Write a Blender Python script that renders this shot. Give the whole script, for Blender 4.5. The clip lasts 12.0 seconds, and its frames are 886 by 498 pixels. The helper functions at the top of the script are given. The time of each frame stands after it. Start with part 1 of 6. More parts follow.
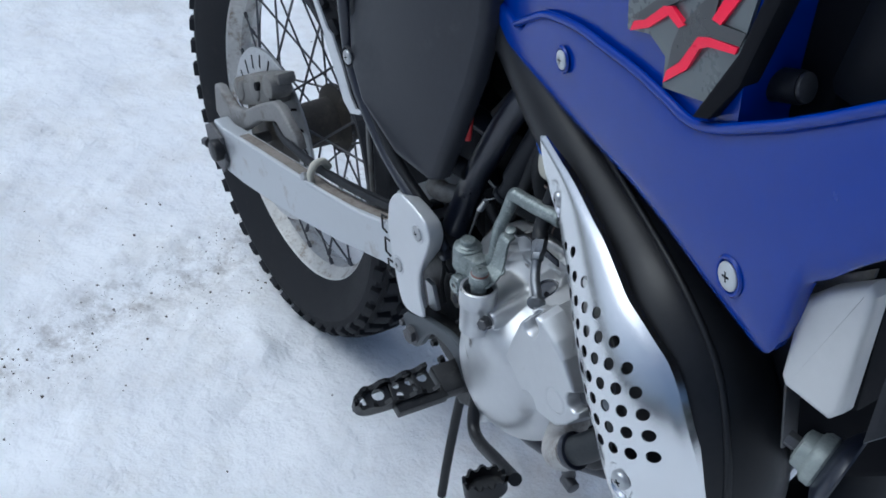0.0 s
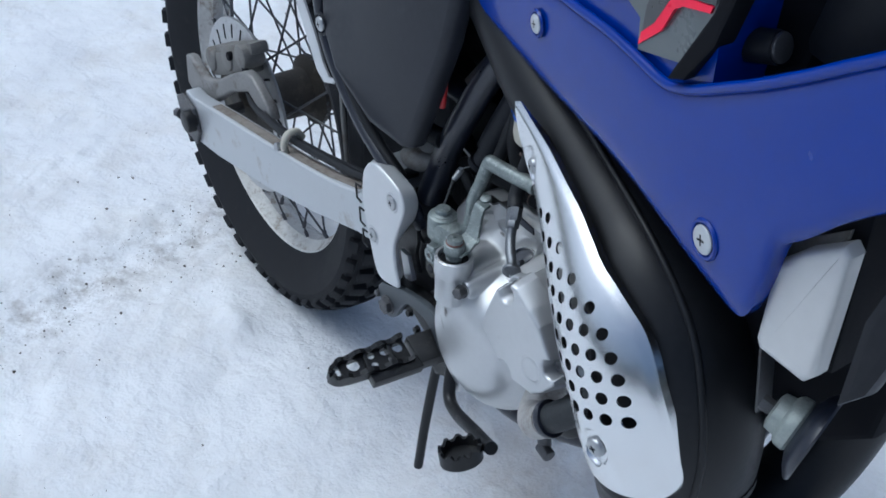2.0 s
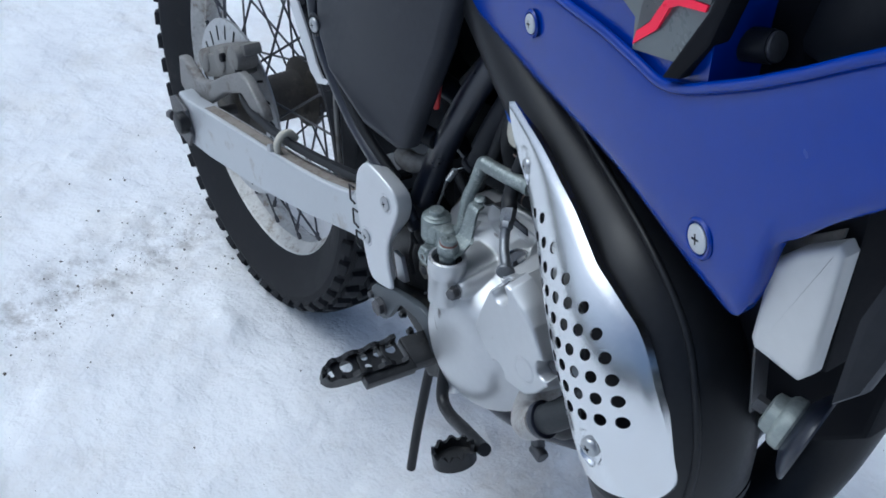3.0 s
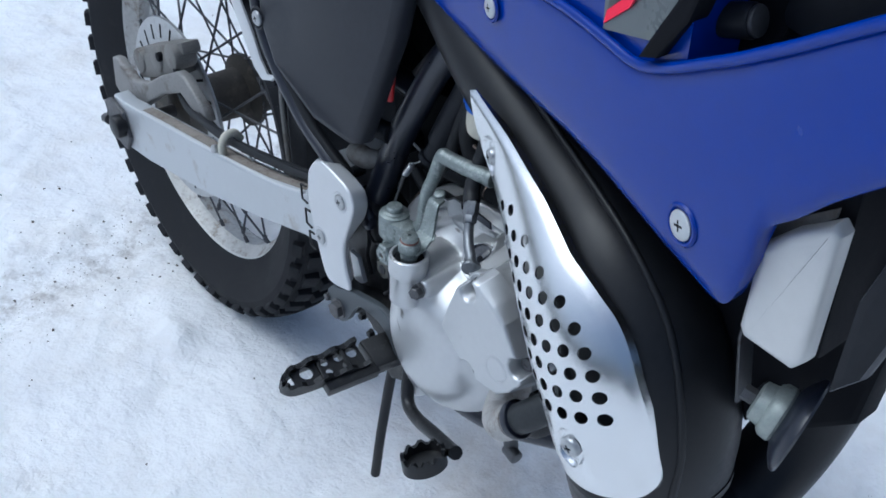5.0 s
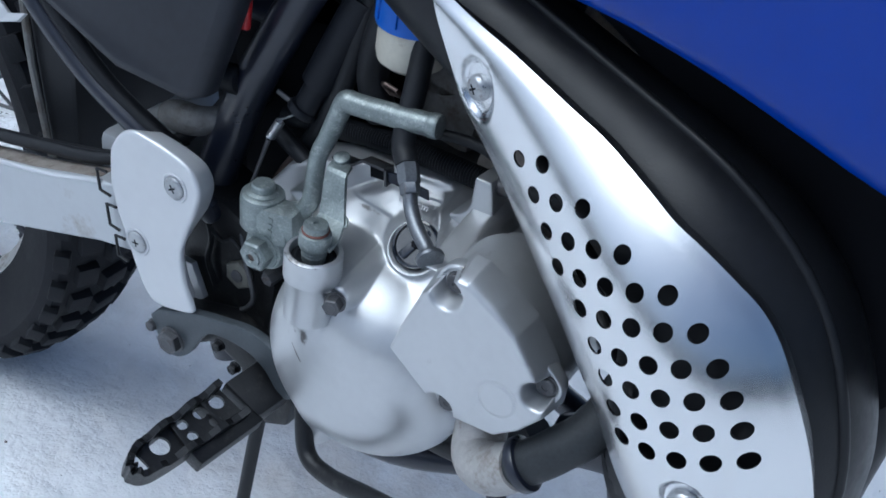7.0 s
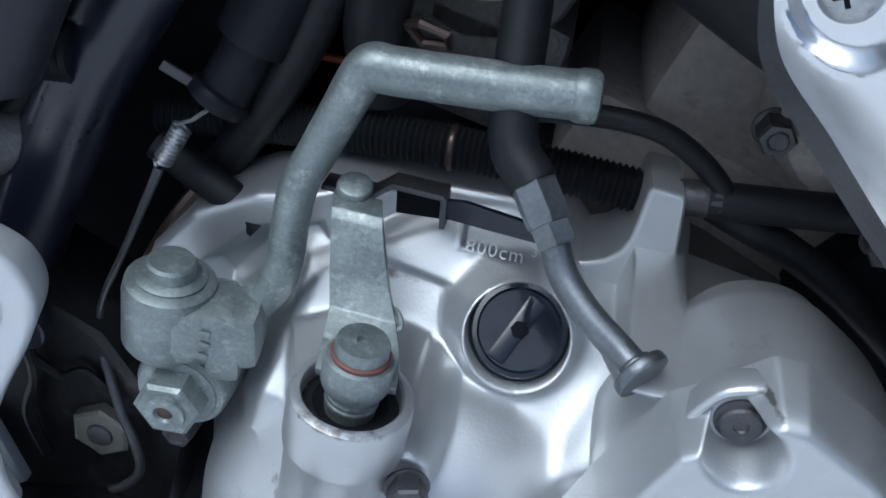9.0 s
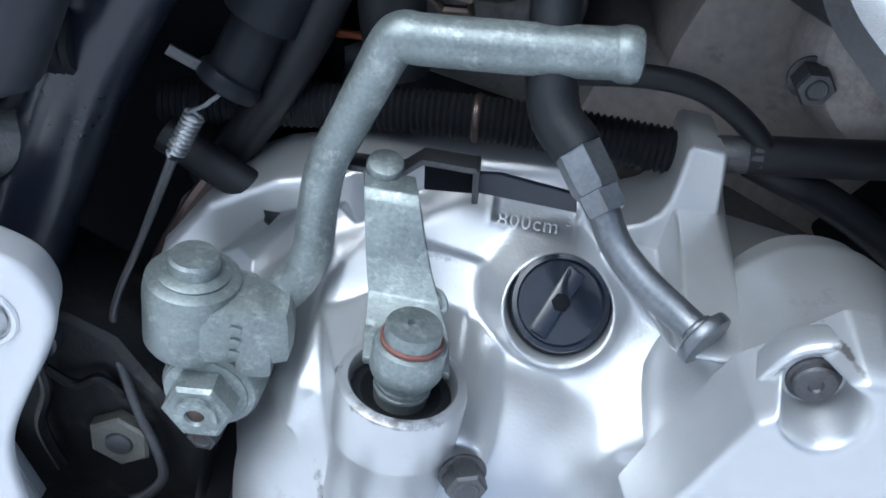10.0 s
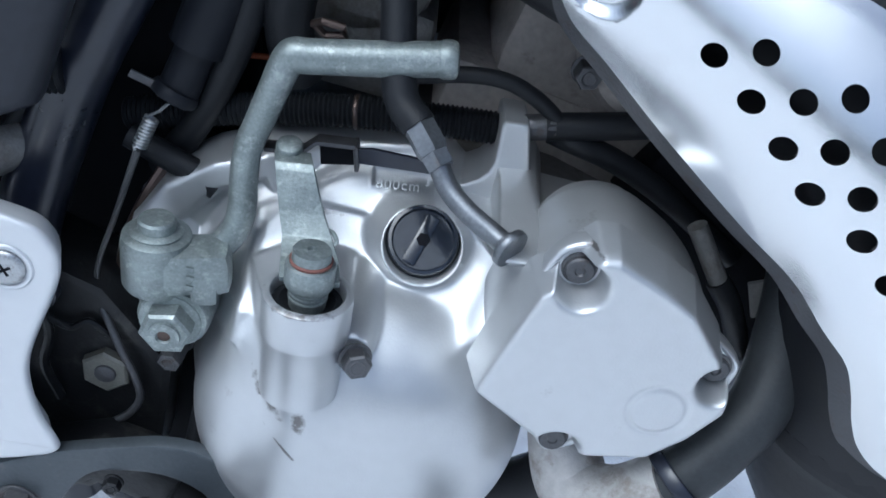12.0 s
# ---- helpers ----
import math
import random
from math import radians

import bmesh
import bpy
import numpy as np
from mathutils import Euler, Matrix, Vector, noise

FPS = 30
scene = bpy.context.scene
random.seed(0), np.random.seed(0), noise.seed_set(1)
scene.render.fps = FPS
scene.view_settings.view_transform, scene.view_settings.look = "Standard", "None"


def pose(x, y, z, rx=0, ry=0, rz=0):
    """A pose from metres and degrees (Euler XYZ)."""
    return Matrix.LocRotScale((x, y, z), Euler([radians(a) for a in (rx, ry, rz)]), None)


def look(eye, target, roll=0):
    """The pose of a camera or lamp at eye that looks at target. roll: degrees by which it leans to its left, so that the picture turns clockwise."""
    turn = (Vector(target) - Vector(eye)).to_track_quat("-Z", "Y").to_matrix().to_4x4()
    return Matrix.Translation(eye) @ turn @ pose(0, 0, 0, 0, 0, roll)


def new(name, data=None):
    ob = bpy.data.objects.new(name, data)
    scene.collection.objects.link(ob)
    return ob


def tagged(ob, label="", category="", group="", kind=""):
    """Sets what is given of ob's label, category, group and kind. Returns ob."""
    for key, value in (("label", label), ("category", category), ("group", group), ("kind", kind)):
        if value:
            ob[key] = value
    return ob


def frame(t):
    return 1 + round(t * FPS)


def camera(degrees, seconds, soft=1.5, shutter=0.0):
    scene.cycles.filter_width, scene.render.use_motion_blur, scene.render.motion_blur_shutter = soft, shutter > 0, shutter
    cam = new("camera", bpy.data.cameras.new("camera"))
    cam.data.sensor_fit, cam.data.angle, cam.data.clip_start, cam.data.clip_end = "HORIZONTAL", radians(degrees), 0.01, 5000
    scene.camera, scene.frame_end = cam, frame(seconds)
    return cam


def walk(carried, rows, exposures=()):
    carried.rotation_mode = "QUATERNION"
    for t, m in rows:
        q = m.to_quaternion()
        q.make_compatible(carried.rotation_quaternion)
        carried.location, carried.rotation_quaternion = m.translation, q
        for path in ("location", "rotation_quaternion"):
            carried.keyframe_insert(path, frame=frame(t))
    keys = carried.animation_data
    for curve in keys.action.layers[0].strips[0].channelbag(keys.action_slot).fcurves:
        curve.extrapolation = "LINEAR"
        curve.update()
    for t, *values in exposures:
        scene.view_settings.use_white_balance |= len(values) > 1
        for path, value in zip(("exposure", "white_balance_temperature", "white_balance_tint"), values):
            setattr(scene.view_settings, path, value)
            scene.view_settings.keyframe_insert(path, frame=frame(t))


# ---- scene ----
cam = camera(47.6, 12.0, soft=1.7)
PATH = [
    (0, (0.519, -0.566, 1.024), (-0.819, 0.358, -0.14), 2.4),
    (0.5, (0.519, -0.563, 1.022), (-0.799, 0.367, -0.16), 2.6),
    (1, (0.519, -0.562, 1.018), (-0.786, 0.375, -0.174), 2.9),
    (1.5, (0.519, -0.562, 1.015), (-0.778, 0.379, -0.183), 3.0),
    (2, (0.519, -0.562, 1.014), (-0.771, 0.384, -0.186), 3.1),
    (2.5, (0.52, -0.564, 1.012), (-0.767, 0.392, -0.183), 3.4),
    (4.5, (0.504, -0.564, 1.003), (-0.767, 0.427, -0.181), 2.9),
    (5, (0.488, -0.561, 0.99), (-0.725, 0.493, -0.201), 3.7),
    (5.5, (0.438, -0.555, 0.944), (-0.649, 0.61, -0.265), 6.6),
    (6, (0.341, -0.52, 0.884), (-0.623, 0.739, -0.336), 7.4),
    (6.5, (0.274, -0.515, 0.854), (-0.56, 0.85, -0.347), 8.7),
    (6.7, (0.254, -0.521, 0.848), (-0.519, 0.883, -0.349), 9.4),
    (8.3, (0.052, -0.408, 0.728), (-0.233, 1.194, -0.436), 12.5),
    (8.5, (0.019, -0.381, 0.708), (-0.143, 1.235, -0.458), 14.0),
    (9, (-0.016, -0.336, 0.675), (-0.066, 1.299, -0.475), 14.3),
    (9.5, (-0.03, -0.331, 0.665), (-0.03, 1.317, -0.469), 13.3),
    (10, (-0.039, -0.33, 0.663), (0.013, 1.295, -0.501), 12.5),
    (10.5, (-0.042, -0.336, 0.664), (0.045, 1.271, -0.524), 11.9),
    (11, (-0.038, -0.355, 0.662), (0.05, 1.277, -0.491), 11.0),
    (11.5, (-0.033, -0.383, 0.667), (0.079, 1.274, -0.447), 10.9),
    (12, (-0.014, -0.438, 0.711), (0.121, 1.22, -0.399), 10.8),
]
EXPOSURES = [(0, -0.50, 5120, 0), (6.5, -0.30, 5020, 0), (8.5, -0.55, 4980, 0), (9, -0.25, 5080, 0), (10, 0.36, 5080, 0), (12, 0.02, 5040, 0)]
walk(cam, [(t, look(eye, target, roll)) for t, eye, target, roll in PATH], EXPOSURES)

from mathutils import geometry


# ---- world and light ----
world = bpy.data.worlds.new("overcast_sky")
scene.world = world
world.use_nodes = True
wn = world.node_tree
sky = wn.nodes.new("ShaderNodeTexSky")
sky.sky_type = "NISHITA"
sky.sun_disc = False
sky.sun_elevation = radians(60)
sky.sun_rotation = radians(228)
sky.dust_density = 8.0
sky.air_density = 0.6
wn.links.new(sky.outputs[0], wn.nodes["Background"].inputs[0])
wn.nodes["Background"].inputs[1].default_value = 0.15
sun = new("sun", bpy.data.lights.new("sun", "SUN"))
sun.data.energy = 0.5
sun.data.angle = radians(60)
sun.data.color = (1.0, 0.96, 0.9)
sun.matrix_world = look((-1.0, -0.9, 2.9), (0, 0, 0.3))


# ---- materials ----
SCUFFS = [(-0.047, 0.431, 0.010, 0.006, -0.6), (-0.034, 0.427, 0.0045, 0.009, -0.3), (0.0590, 0.5268, 0.005, 0.0009, 0.2), (-0.040, 0.412, 0.010, 0.0014, -1.0), (-0.020, 0.519, 0.02, 0.002, 0.2), (-0.037, 0.4865, 0.016, 0.002, 0.0)]

def material(name, color, rough=0.5, metal=0.0, var=0.15, scale=20.0, bump=0.0, bump_scale=200.0, dirt=None, dirt_amount=0.0, dirt_scale=12.0, coat=0.0, rough_var=0.1, spec=0.5):
    """Principled surface with two scales of variation, fine relief and patches of dirt or wear."""
    m = bpy.data.materials.new(name)
    m.use_nodes = True
    t, L = m.node_tree, m.node_tree.links
    p = t.nodes["Principled BSDF"]
    co = t.nodes.new("ShaderNodeTexCoord")
    p.inputs["Metallic"].default_value = metal
    p.inputs["Specular IOR Level"].default_value = spec
    p.inputs["Coat Weight"].default_value = coat
    p.inputs["Coat Roughness"].default_value = 0.08
    n1 = t.nodes.new("ShaderNodeTexNoise")
    n1.inputs["Scale"].default_value, n1.inputs["Detail"].default_value = scale, 6
    n2 = t.nodes.new("ShaderNodeTexNoise")
    n2.inputs["Scale"].default_value, n2.inputs["Detail"].default_value = scale * 11, 3
    for n in (n1, n2):
        L.new(co.outputs["Object"], n.inputs["Vector"])
    mix = t.nodes.new("ShaderNodeMath")
    mix.operation = "MULTIPLY_ADD"
    mix.inputs[1].default_value = 0.45
    L.new(n2.outputs[0], mix.inputs[0])
    half = t.nodes.new("ShaderNodeMath")
    half.operation = "MULTIPLY"
    half.inputs[1].default_value = 0.55
    L.new(n1.outputs[0], half.inputs[0])
    L.new(half.outputs[0], mix.inputs[2])
    ramp = t.nodes.new("ShaderNodeValToRGB")
    ramp.color_ramp.elements[0].position, ramp.color_ramp.elements[1].position = 0.3, 0.7
    ramp.color_ramp.elements[0].color = (*[c * (1 - var) for c in color], 1)
    ramp.color_ramp.elements[1].color = (*[min(1, c * (1 + var)) for c in color], 1)
    L.new(mix.outputs[0], ramp.inputs[0])
    out = ramp.outputs[0]
    if dirt:
        nd = t.nodes.new("ShaderNodeTexNoise")
        nd.inputs["Scale"].default_value, nd.inputs["Detail"].default_value = dirt_scale, 9
        nd.inputs["Roughness"].default_value = 0.7
        L.new(co.outputs["Object"], nd.inputs["Vector"])
        rd = t.nodes.new("ShaderNodeValToRGB")
        rd.color_ramp.elements[0].position, rd.color_ramp.elements[1].position = 0.66 - 0.3 * dirt_amount, 0.80 - 0.3 * dirt_amount
        L.new(nd.outputs[0], rd.inputs[0])
        mx = t.nodes.new("ShaderNodeMix")
        mx.data_type = "RGBA"
        L.new(rd.outputs[0], mx.inputs[0])
        L.new(out, mx.inputs[6])
        mx.inputs[7].default_value = (*dirt, 1)
        out = mx.outputs[2]
    L.new(out, p.inputs["Base Color"])
    rr = t.nodes.new("ShaderNodeMapRange")
    rr.inputs["To Min"].default_value, rr.inputs["To Max"].default_value = max(0.03, rough - rough_var), min(1, rough + rough_var)
    rr.inputs["From Min"].default_value, rr.inputs["From Max"].default_value = 0.3, 0.7
    L.new(mix.outputs[0], rr.inputs[0])
    L.new(rr.outputs[0], p.inputs["Roughness"])
    if bump:
        nb = t.nodes.new("ShaderNodeTexNoise")
        nb.inputs["Scale"].default_value, nb.inputs["Detail"].default_value = bump_scale, 4
        L.new(co.outputs["Object"], nb.inputs["Vector"])
        b = t.nodes.new("ShaderNodeBump")
        b.inputs["Strength"].default_value, b.inputs["Distance"].default_value = bump, 0.002
        L.new(nb.outputs[0], b.inputs["Height"])
        L.new(b.outputs[0], p.inputs["Normal"])
    return m


CAST = material("silver_painted_casting", (0.57, 0.58, 0.59), 0.38, 0.72, 0.05, 14, 0.06, 900, (0.34, 0.33, 0.33), 0.06, 34, rough_var=0.08)
CASE = material("raw_engine_casting", (0.20, 0.195, 0.185), 0.6, 0.25, 0.25, 30, 0.3, 500, (0.12, 0.10, 0.08), 0.4, 30)
CYLINDER = material("dirty_cylinder_casting", (0.42, 0.385, 0.35), 0.7, 0.1, 0.25, 25, 0.25, 600, (0.14, 0.12, 0.10), 0.32, 34)
SIDE = material("charcoal_side_plastic", (0.028, 0.030, 0.037), 0.42, 0.0, 0.2, 14, 0.05, 1500, (0.045, 0.046, 0.052), 0.25, 20, spec=0.25)
ELBOW = material("dirty_pale_casting", (0.40, 0.39, 0.375), 0.55, 0.2, 0.2, 30, 0.2, 700, (0.20, 0.17, 0.14), 0.45, 40)
POLISHED = material("polished_aluminium", (0.78, 0.79, 0.80), 0.22, 1.0, 0.03, 9, 0.003, 200, (0.70, 0.70, 0.70), 0.05, 30, rough_var=0.05)
SATIN = material("satin_aluminium", (0.52, 0.54, 0.56), 0.42, 0.5, 0.06, 12, 0.03, 600, (0.33, 0.30, 0.27), 0.27, 20)
SILVER = material("silver_paint", (0.62, 0.63, 0.645), 0.38, 0.3, 0.04, 10, 0.02, 800, coat=0.2)
ZINC = material("galvanised_steel", (0.25, 0.28, 0.275), 0.46, 0.65, 0.34, 75, 0.10, 1300, (0.42, 0.45, 0.44), 0.42, 190, rough_var=0.14)
STEEL = material("bolt_steel", (0.45, 0.46, 0.47), 0.36, 0.85, 0.2, 90, 0.05, 900, (0.16, 0.11, 0.08), 0.22, 120)
DULL = material("dull_bolt", (0.10, 0.10, 0.105), 0.45, 0.6, 0.25, 80, 0.15, 900, (0.08, 0.06, 0.05), 0.3, 90)
BLACK = material("gloss_black_frame_paint", (0.011, 0.0135, 0.024), 0.34, 0.0, 0.3, 30, 0.03, 400, (0.020, 0.020, 0.021), 0.03, 40, coat=0.3)
MATT = material("matt_black_exhaust_paint", (0.010, 0.0108, 0.013), 0.42, 0.0, 0.3, 18, 0.05, 700, (0.014, 0.014, 0.014), 0.3, 16, spec=0.3)
PLASTIC = material("dark_grey_plastic", (0.014, 0.0155, 0.020), 0.42, 0.0, 0.2, 14, 0.05, 1500, (0.020, 0.021, 0.024), 0.25, 20, spec=0.18)
RUBBER = material("black_rubber", (0.011, 0.012, 0.0145), 0.5, 0.0, 0.3, 40, 0.08, 700, (0.014, 0.0135, 0.013), 0.2, 45, spec=0.3)
TYRE = material("tyre_rubber", (0.012, 0.0128, 0.016), 0.75, 0.0, 0.4, 25, 0.25, 500, (0.024, 0.024, 0.026), 0.3, 22, spec=0.3)
PEG = material("black_worn_steel", (0.010, 0.0105, 0.012), 0.42, 0.3, 0.35, 60, 0.12, 400, (0.05, 0.048, 0.045), 0.32, 45)
BLUE = material("blue_gloss_plastic", (0.003, 0.030, 0.27), 0.24, 0.0, 0.06, 6, 0.02, 90, coat=0.10, rough_var=0.04, spec=0.3)
GREY = material("grey_decal", (0.085, 0.10, 0.105), 0.3, 0.0, 0.06, 20, coat=0.3)
DARKGREY = material("dark_decal", (0.022, 0.024, 0.026), 0.3, 0.0, 0.06, 20, coat=0.3)
RED = material("red_decal", (0.88, 0.012, 0.06), 0.35, 0.0, 0.06, 20, spec=0.2)
REDWIRE = material("red_wire", (0.45, 0.015, 0.02), 0.4, 0.0, 0.1, 20)
WHITE = material("white_rim_paint", (0.64, 0.64, 0.61), 0.45, 0.1, 0.1, 12, 0.05, 300, (0.27, 0.24, 0.20), 0.5, 14)
CREAM = material("cream_plastic", (0.52, 0.50, 0.42), 0.5, 0.0, 0.1, 30, 0.03, 300, (0.3, 0.26, 0.2), 0.2, 40)
CAPBLUE = material("blue_cap_plastic", (0.012, 0.10, 0.50), 0.42, 0.0, 0.1, 30, 0.03, 300)
TANKEND = material("pale_grey_aluminium", (0.60, 0.60, 0.59), 0.5, 0.35, 0.05, 10, 0.06, 900, (0.36, 0.35, 0.33), 0.1, 30)
MUDRIM = material("mud_stained_rim", (0.58, 0.57, 0.54), 0.5, 0.1, 0.2, 16, 0.15, 300, (0.27, 0.225, 0.18), 0.5, 55)
GRIME = material("brown_grime", (0.24, 0.215, 0.19), 0.8, 0.1, 0.25, 18, 0.3, 260, (0.15, 0.12, 0.095), 0.6, 60)
BRACKET = material("dirty_grey_alloy", (0.25, 0.245, 0.24), 0.55, 0.4, 0.25, 25, 0.15, 500, (0.12, 0.10, 0.085), 0.4, 30)
HUBM = material("muddy_hub", (0.045, 0.040, 0.034), 0.7, 0.1, 0.4, 30, 0.3, 300, (0.10, 0.085, 0.065), 0.4, 20)
HOSE = material("grey_worn_rubber", (0.030, 0.033, 0.036), 0.5, 0.0, 0.3, 40, 0.08, 700, (0.05, 0.05, 0.05), 0.2, 45, spec=0.3)
COPPER = material("tarnished_clip", (0.10, 0.075, 0.065), 0.35, 0.8, 0.2, 80)
RUST = material("rusty_steel", (0.17, 0.075, 0.06), 0.6, 0.3, 0.3, 90, 0.1, 900)
ORANGE = material("orange_wire", (0.35, 0.09, 0.03), 0.4, 0.0, 0.1, 50)
PIPESTEEL = material("tarnished_pipe_steel", (0.19, 0.20, 0.215), 0.4, 0.8, 0.3, 60, 0.05, 900, (0.16, 0.13, 0.11), 0.3, 70)
NUT = material("worn_pale_steel", (0.20, 0.195, 0.17), 0.5, 0.5, 0.25, 80, 0.2, 700, (0.15, 0.13, 0.1), 0.25, 70)
PLUG = material("glossy_blue_black_plastic", (0.010, 0.014, 0.024), 0.16, 0.0, 0.3, 30, 0.04, 260, (0.04, 0.04, 0.045), 0.1, 60, coat=0.4)
# near-black: shade of slots, recesses and bay fillers as colour, also some black parts
DARK = material("recess_shade_and_black_parts", (0.007, 0.0075, 0.010), 0.7, 0.0, 0.3, 40, spec=0.12)


def scuffed(m, spots, color):
    """Rubbed-off paint at (x, z, half-width, half-height, slope) spots, broken up by noise."""
    t, L = m.node_tree, m.node_tree.links
    p = t.nodes["Principled BSDF"]
    co = t.nodes.new("ShaderNodeTexCoord")
    sep = t.nodes.new("ShaderNodeSeparateXYZ")
    L.new(co.outputs["Object"], sep.inputs[0])

    def op(kind, a, b=0.0):
        n = t.nodes.new("ShaderNodeMath")
        n.operation = kind
        for k, v in enumerate((a, b)):
            if isinstance(v, (int, float)):
                n.inputs[k].default_value = v
            else:
                L.new(v, n.inputs[k])
        return n.outputs[0]

    total = None
    for x, z, w, h, slope in spots:
        dx = op("SUBTRACT", sep.outputs[0], x)
        dz = op("SUBTRACT", op("SUBTRACT", sep.outputs[2], z), op("MULTIPLY", dx, slope))
        d = op("ADD", op("POWER", op("ABSOLUTE", op("DIVIDE", dx, w)), 2.0), op("POWER", op("ABSOLUTE", op("DIVIDE", dz, h)), 2.0))
        g = op("POWER", 2.718, op("MULTIPLY", d, -1.0))
        total = g if total is None else op("MAXIMUM", total, g)
    nz = t.nodes.new("ShaderNodeTexNoise")
    nz.inputs["Scale"].default_value, nz.inputs["Detail"].default_value, nz.inputs["Roughness"].default_value = 95, 8, 0.7
    L.new(co.outputs["Object"], nz.inputs["Vector"])
    f = op("MULTIPLY", op("SUBTRACT", op("ADD", op("MULTIPLY", total, 0.42), nz.outputs[0]), 0.78), 7.0)
    clamp = t.nodes.new("ShaderNodeClamp")
    L.new(f, clamp.inputs[0])
    mx = t.nodes.new("ShaderNodeMix")
    mx.data_type = "RGBA"
    L.new(clamp.outputs[0], mx.inputs[0])
    L.new(p.inputs["Base Color"].links[0].from_socket, mx.inputs[6])
    mx.inputs[7].default_value = (*color, 1)
    L.new(mx.outputs[2], p.inputs["Base Color"])


# rubbed patches by the boss, on the ledge of the pump housing and round the rim
scuffed(CAST, SCUFFS, (0.20, 0.19, 0.185))


# ---- building blocks ----
def link(name, me, mat, parent=None, label=""):
    ob = new(name, me)
    if mat:
        me.materials.append(mat)
    if parent:
        ob.parent = parent
    if label:
        ob["label"] = label
    return ob


def part(name, bm, mat, parent, label="", sharp=38):
    """Links a bmesh as ONE mesh object under a thing or a part."""
    bmesh.ops.recalc_face_normals(bm, faces=bm.faces)
    limit = radians(sharp)
    for f in bm.faces:
        f.smooth = True
    for e in bm.edges:
        e.smooth = e.calc_face_angle(0) < limit
    me = bpy.data.meshes.new(name)
    bm.to_mesh(me)
    bm.free()
    return link(name, me, mat, parent, label)


def frame_of(axis):
    return Vector(axis).normalized().to_track_quat("Z", "Y").to_matrix().to_4x4()


def curve_points(pts, n=8):
    """Catmull-Rom through pts (any length of tuples)."""
    p = [np.array(q, float) for q in pts]
    p = [2 * p[0] - p[1], *p, 2 * p[-1] - p[-2]]
    out = []
    for i in range(1, len(p) - 2):
        for k in range(n):
            t = k / n
            out.append(0.5 * (2 * p[i] + (p[i + 1] - p[i - 1]) * t + (2 * p[i - 1] - 5 * p[i] + 4 * p[i + 1] - p[i + 2]) * t * t + (3 * p[i] - p[i - 1] - 3 * p[i + 1] + p[i + 2]) * t**3))
    out.append(p[-2])
    return out


def sweep(pts, radii, seg=14, n=7, flat=1.0, bm=None, smooth=True):
    """A tube along pts; radii: one, or one for each point. flat squeezes it across its second axis."""
    bm = bm or bmesh.new()
    if not isinstance(radii, (list, tuple)):
        radii = [radii] * len(pts)
    rows = [(*p, r) for p, r in zip(pts, radii)]
    rows = curve_points(rows, n) if smooth else [np.array(r, float) for r in rows]
    ring, side = [], None
    for i, row in enumerate(rows):
        a, b = rows[max(0, i - 1)][:3], rows[min(len(rows) - 1, i + 1)][:3]
        d = Vector((b - a).tolist()).normalized()
        if side is None:
            side = d.orthogonal().normalized()
        side = (side - d * side.dot(d)).normalized()
        up = d.cross(side)
        c = Vector(row[:3].tolist())
        ring.append([bm.verts.new(c + float(row[3]) * (math.cos(2 * math.pi * k / seg) * side + flat * math.sin(2 * math.pi * k / seg) * up)) for k in range(seg)])
    for r0, r1 in zip(ring, ring[1:]):
        for k in range(seg):
            bm.faces.new((r0[k], r0[(k + 1) % seg], r1[(k + 1) % seg], r1[k]))
    bm.faces.new(ring[0][::-1])
    bm.faces.new(ring[-1])
    return bm


def lathe(profile, center, axis, seg=32, bm=None, closed=False):
    """Turns (radius, height) points round an axis through center."""
    bm = bm or bmesh.new()
    m = Matrix.Translation(center) @ frame_of(axis)
    rings = []
    for r, h in profile:
        if r < 1e-6:
            rings.append([bm.verts.new(m @ Vector((0, 0, h)))])
        else:
            rings.append([bm.verts.new(m @ Vector((r * math.cos(2 * math.pi * k / seg), r * math.sin(2 * math.pi * k / seg), h))) for k in range(seg)])
    pairs = list(zip(rings, rings[1:]))
    if closed:
        pairs.append((rings[-1], rings[0]))
    for a, b in pairs:
        for k in range(seg):
            q = [a[k % len(a)], a[(k + 1) % len(a)], b[(k + 1) % len(b)], b[k % len(b)]]
            q = list(dict.fromkeys(q))
            if len(q) > 2:
                bm.faces.new(q)
    return bm


def disc(center, axis, r, h, edge=0.001, seg=28, bm=None):
    """A closed round body from center along axis, with rounded edges."""
    return lathe([(0, 0), (r - edge, 0), (r - edge * 0.3, edge * 0.3), (r, edge), (r, h - edge), (r - edge * 0.3, h - edge * 0.3), (r - edge, h), (0, h)], center, axis, seg, bm)


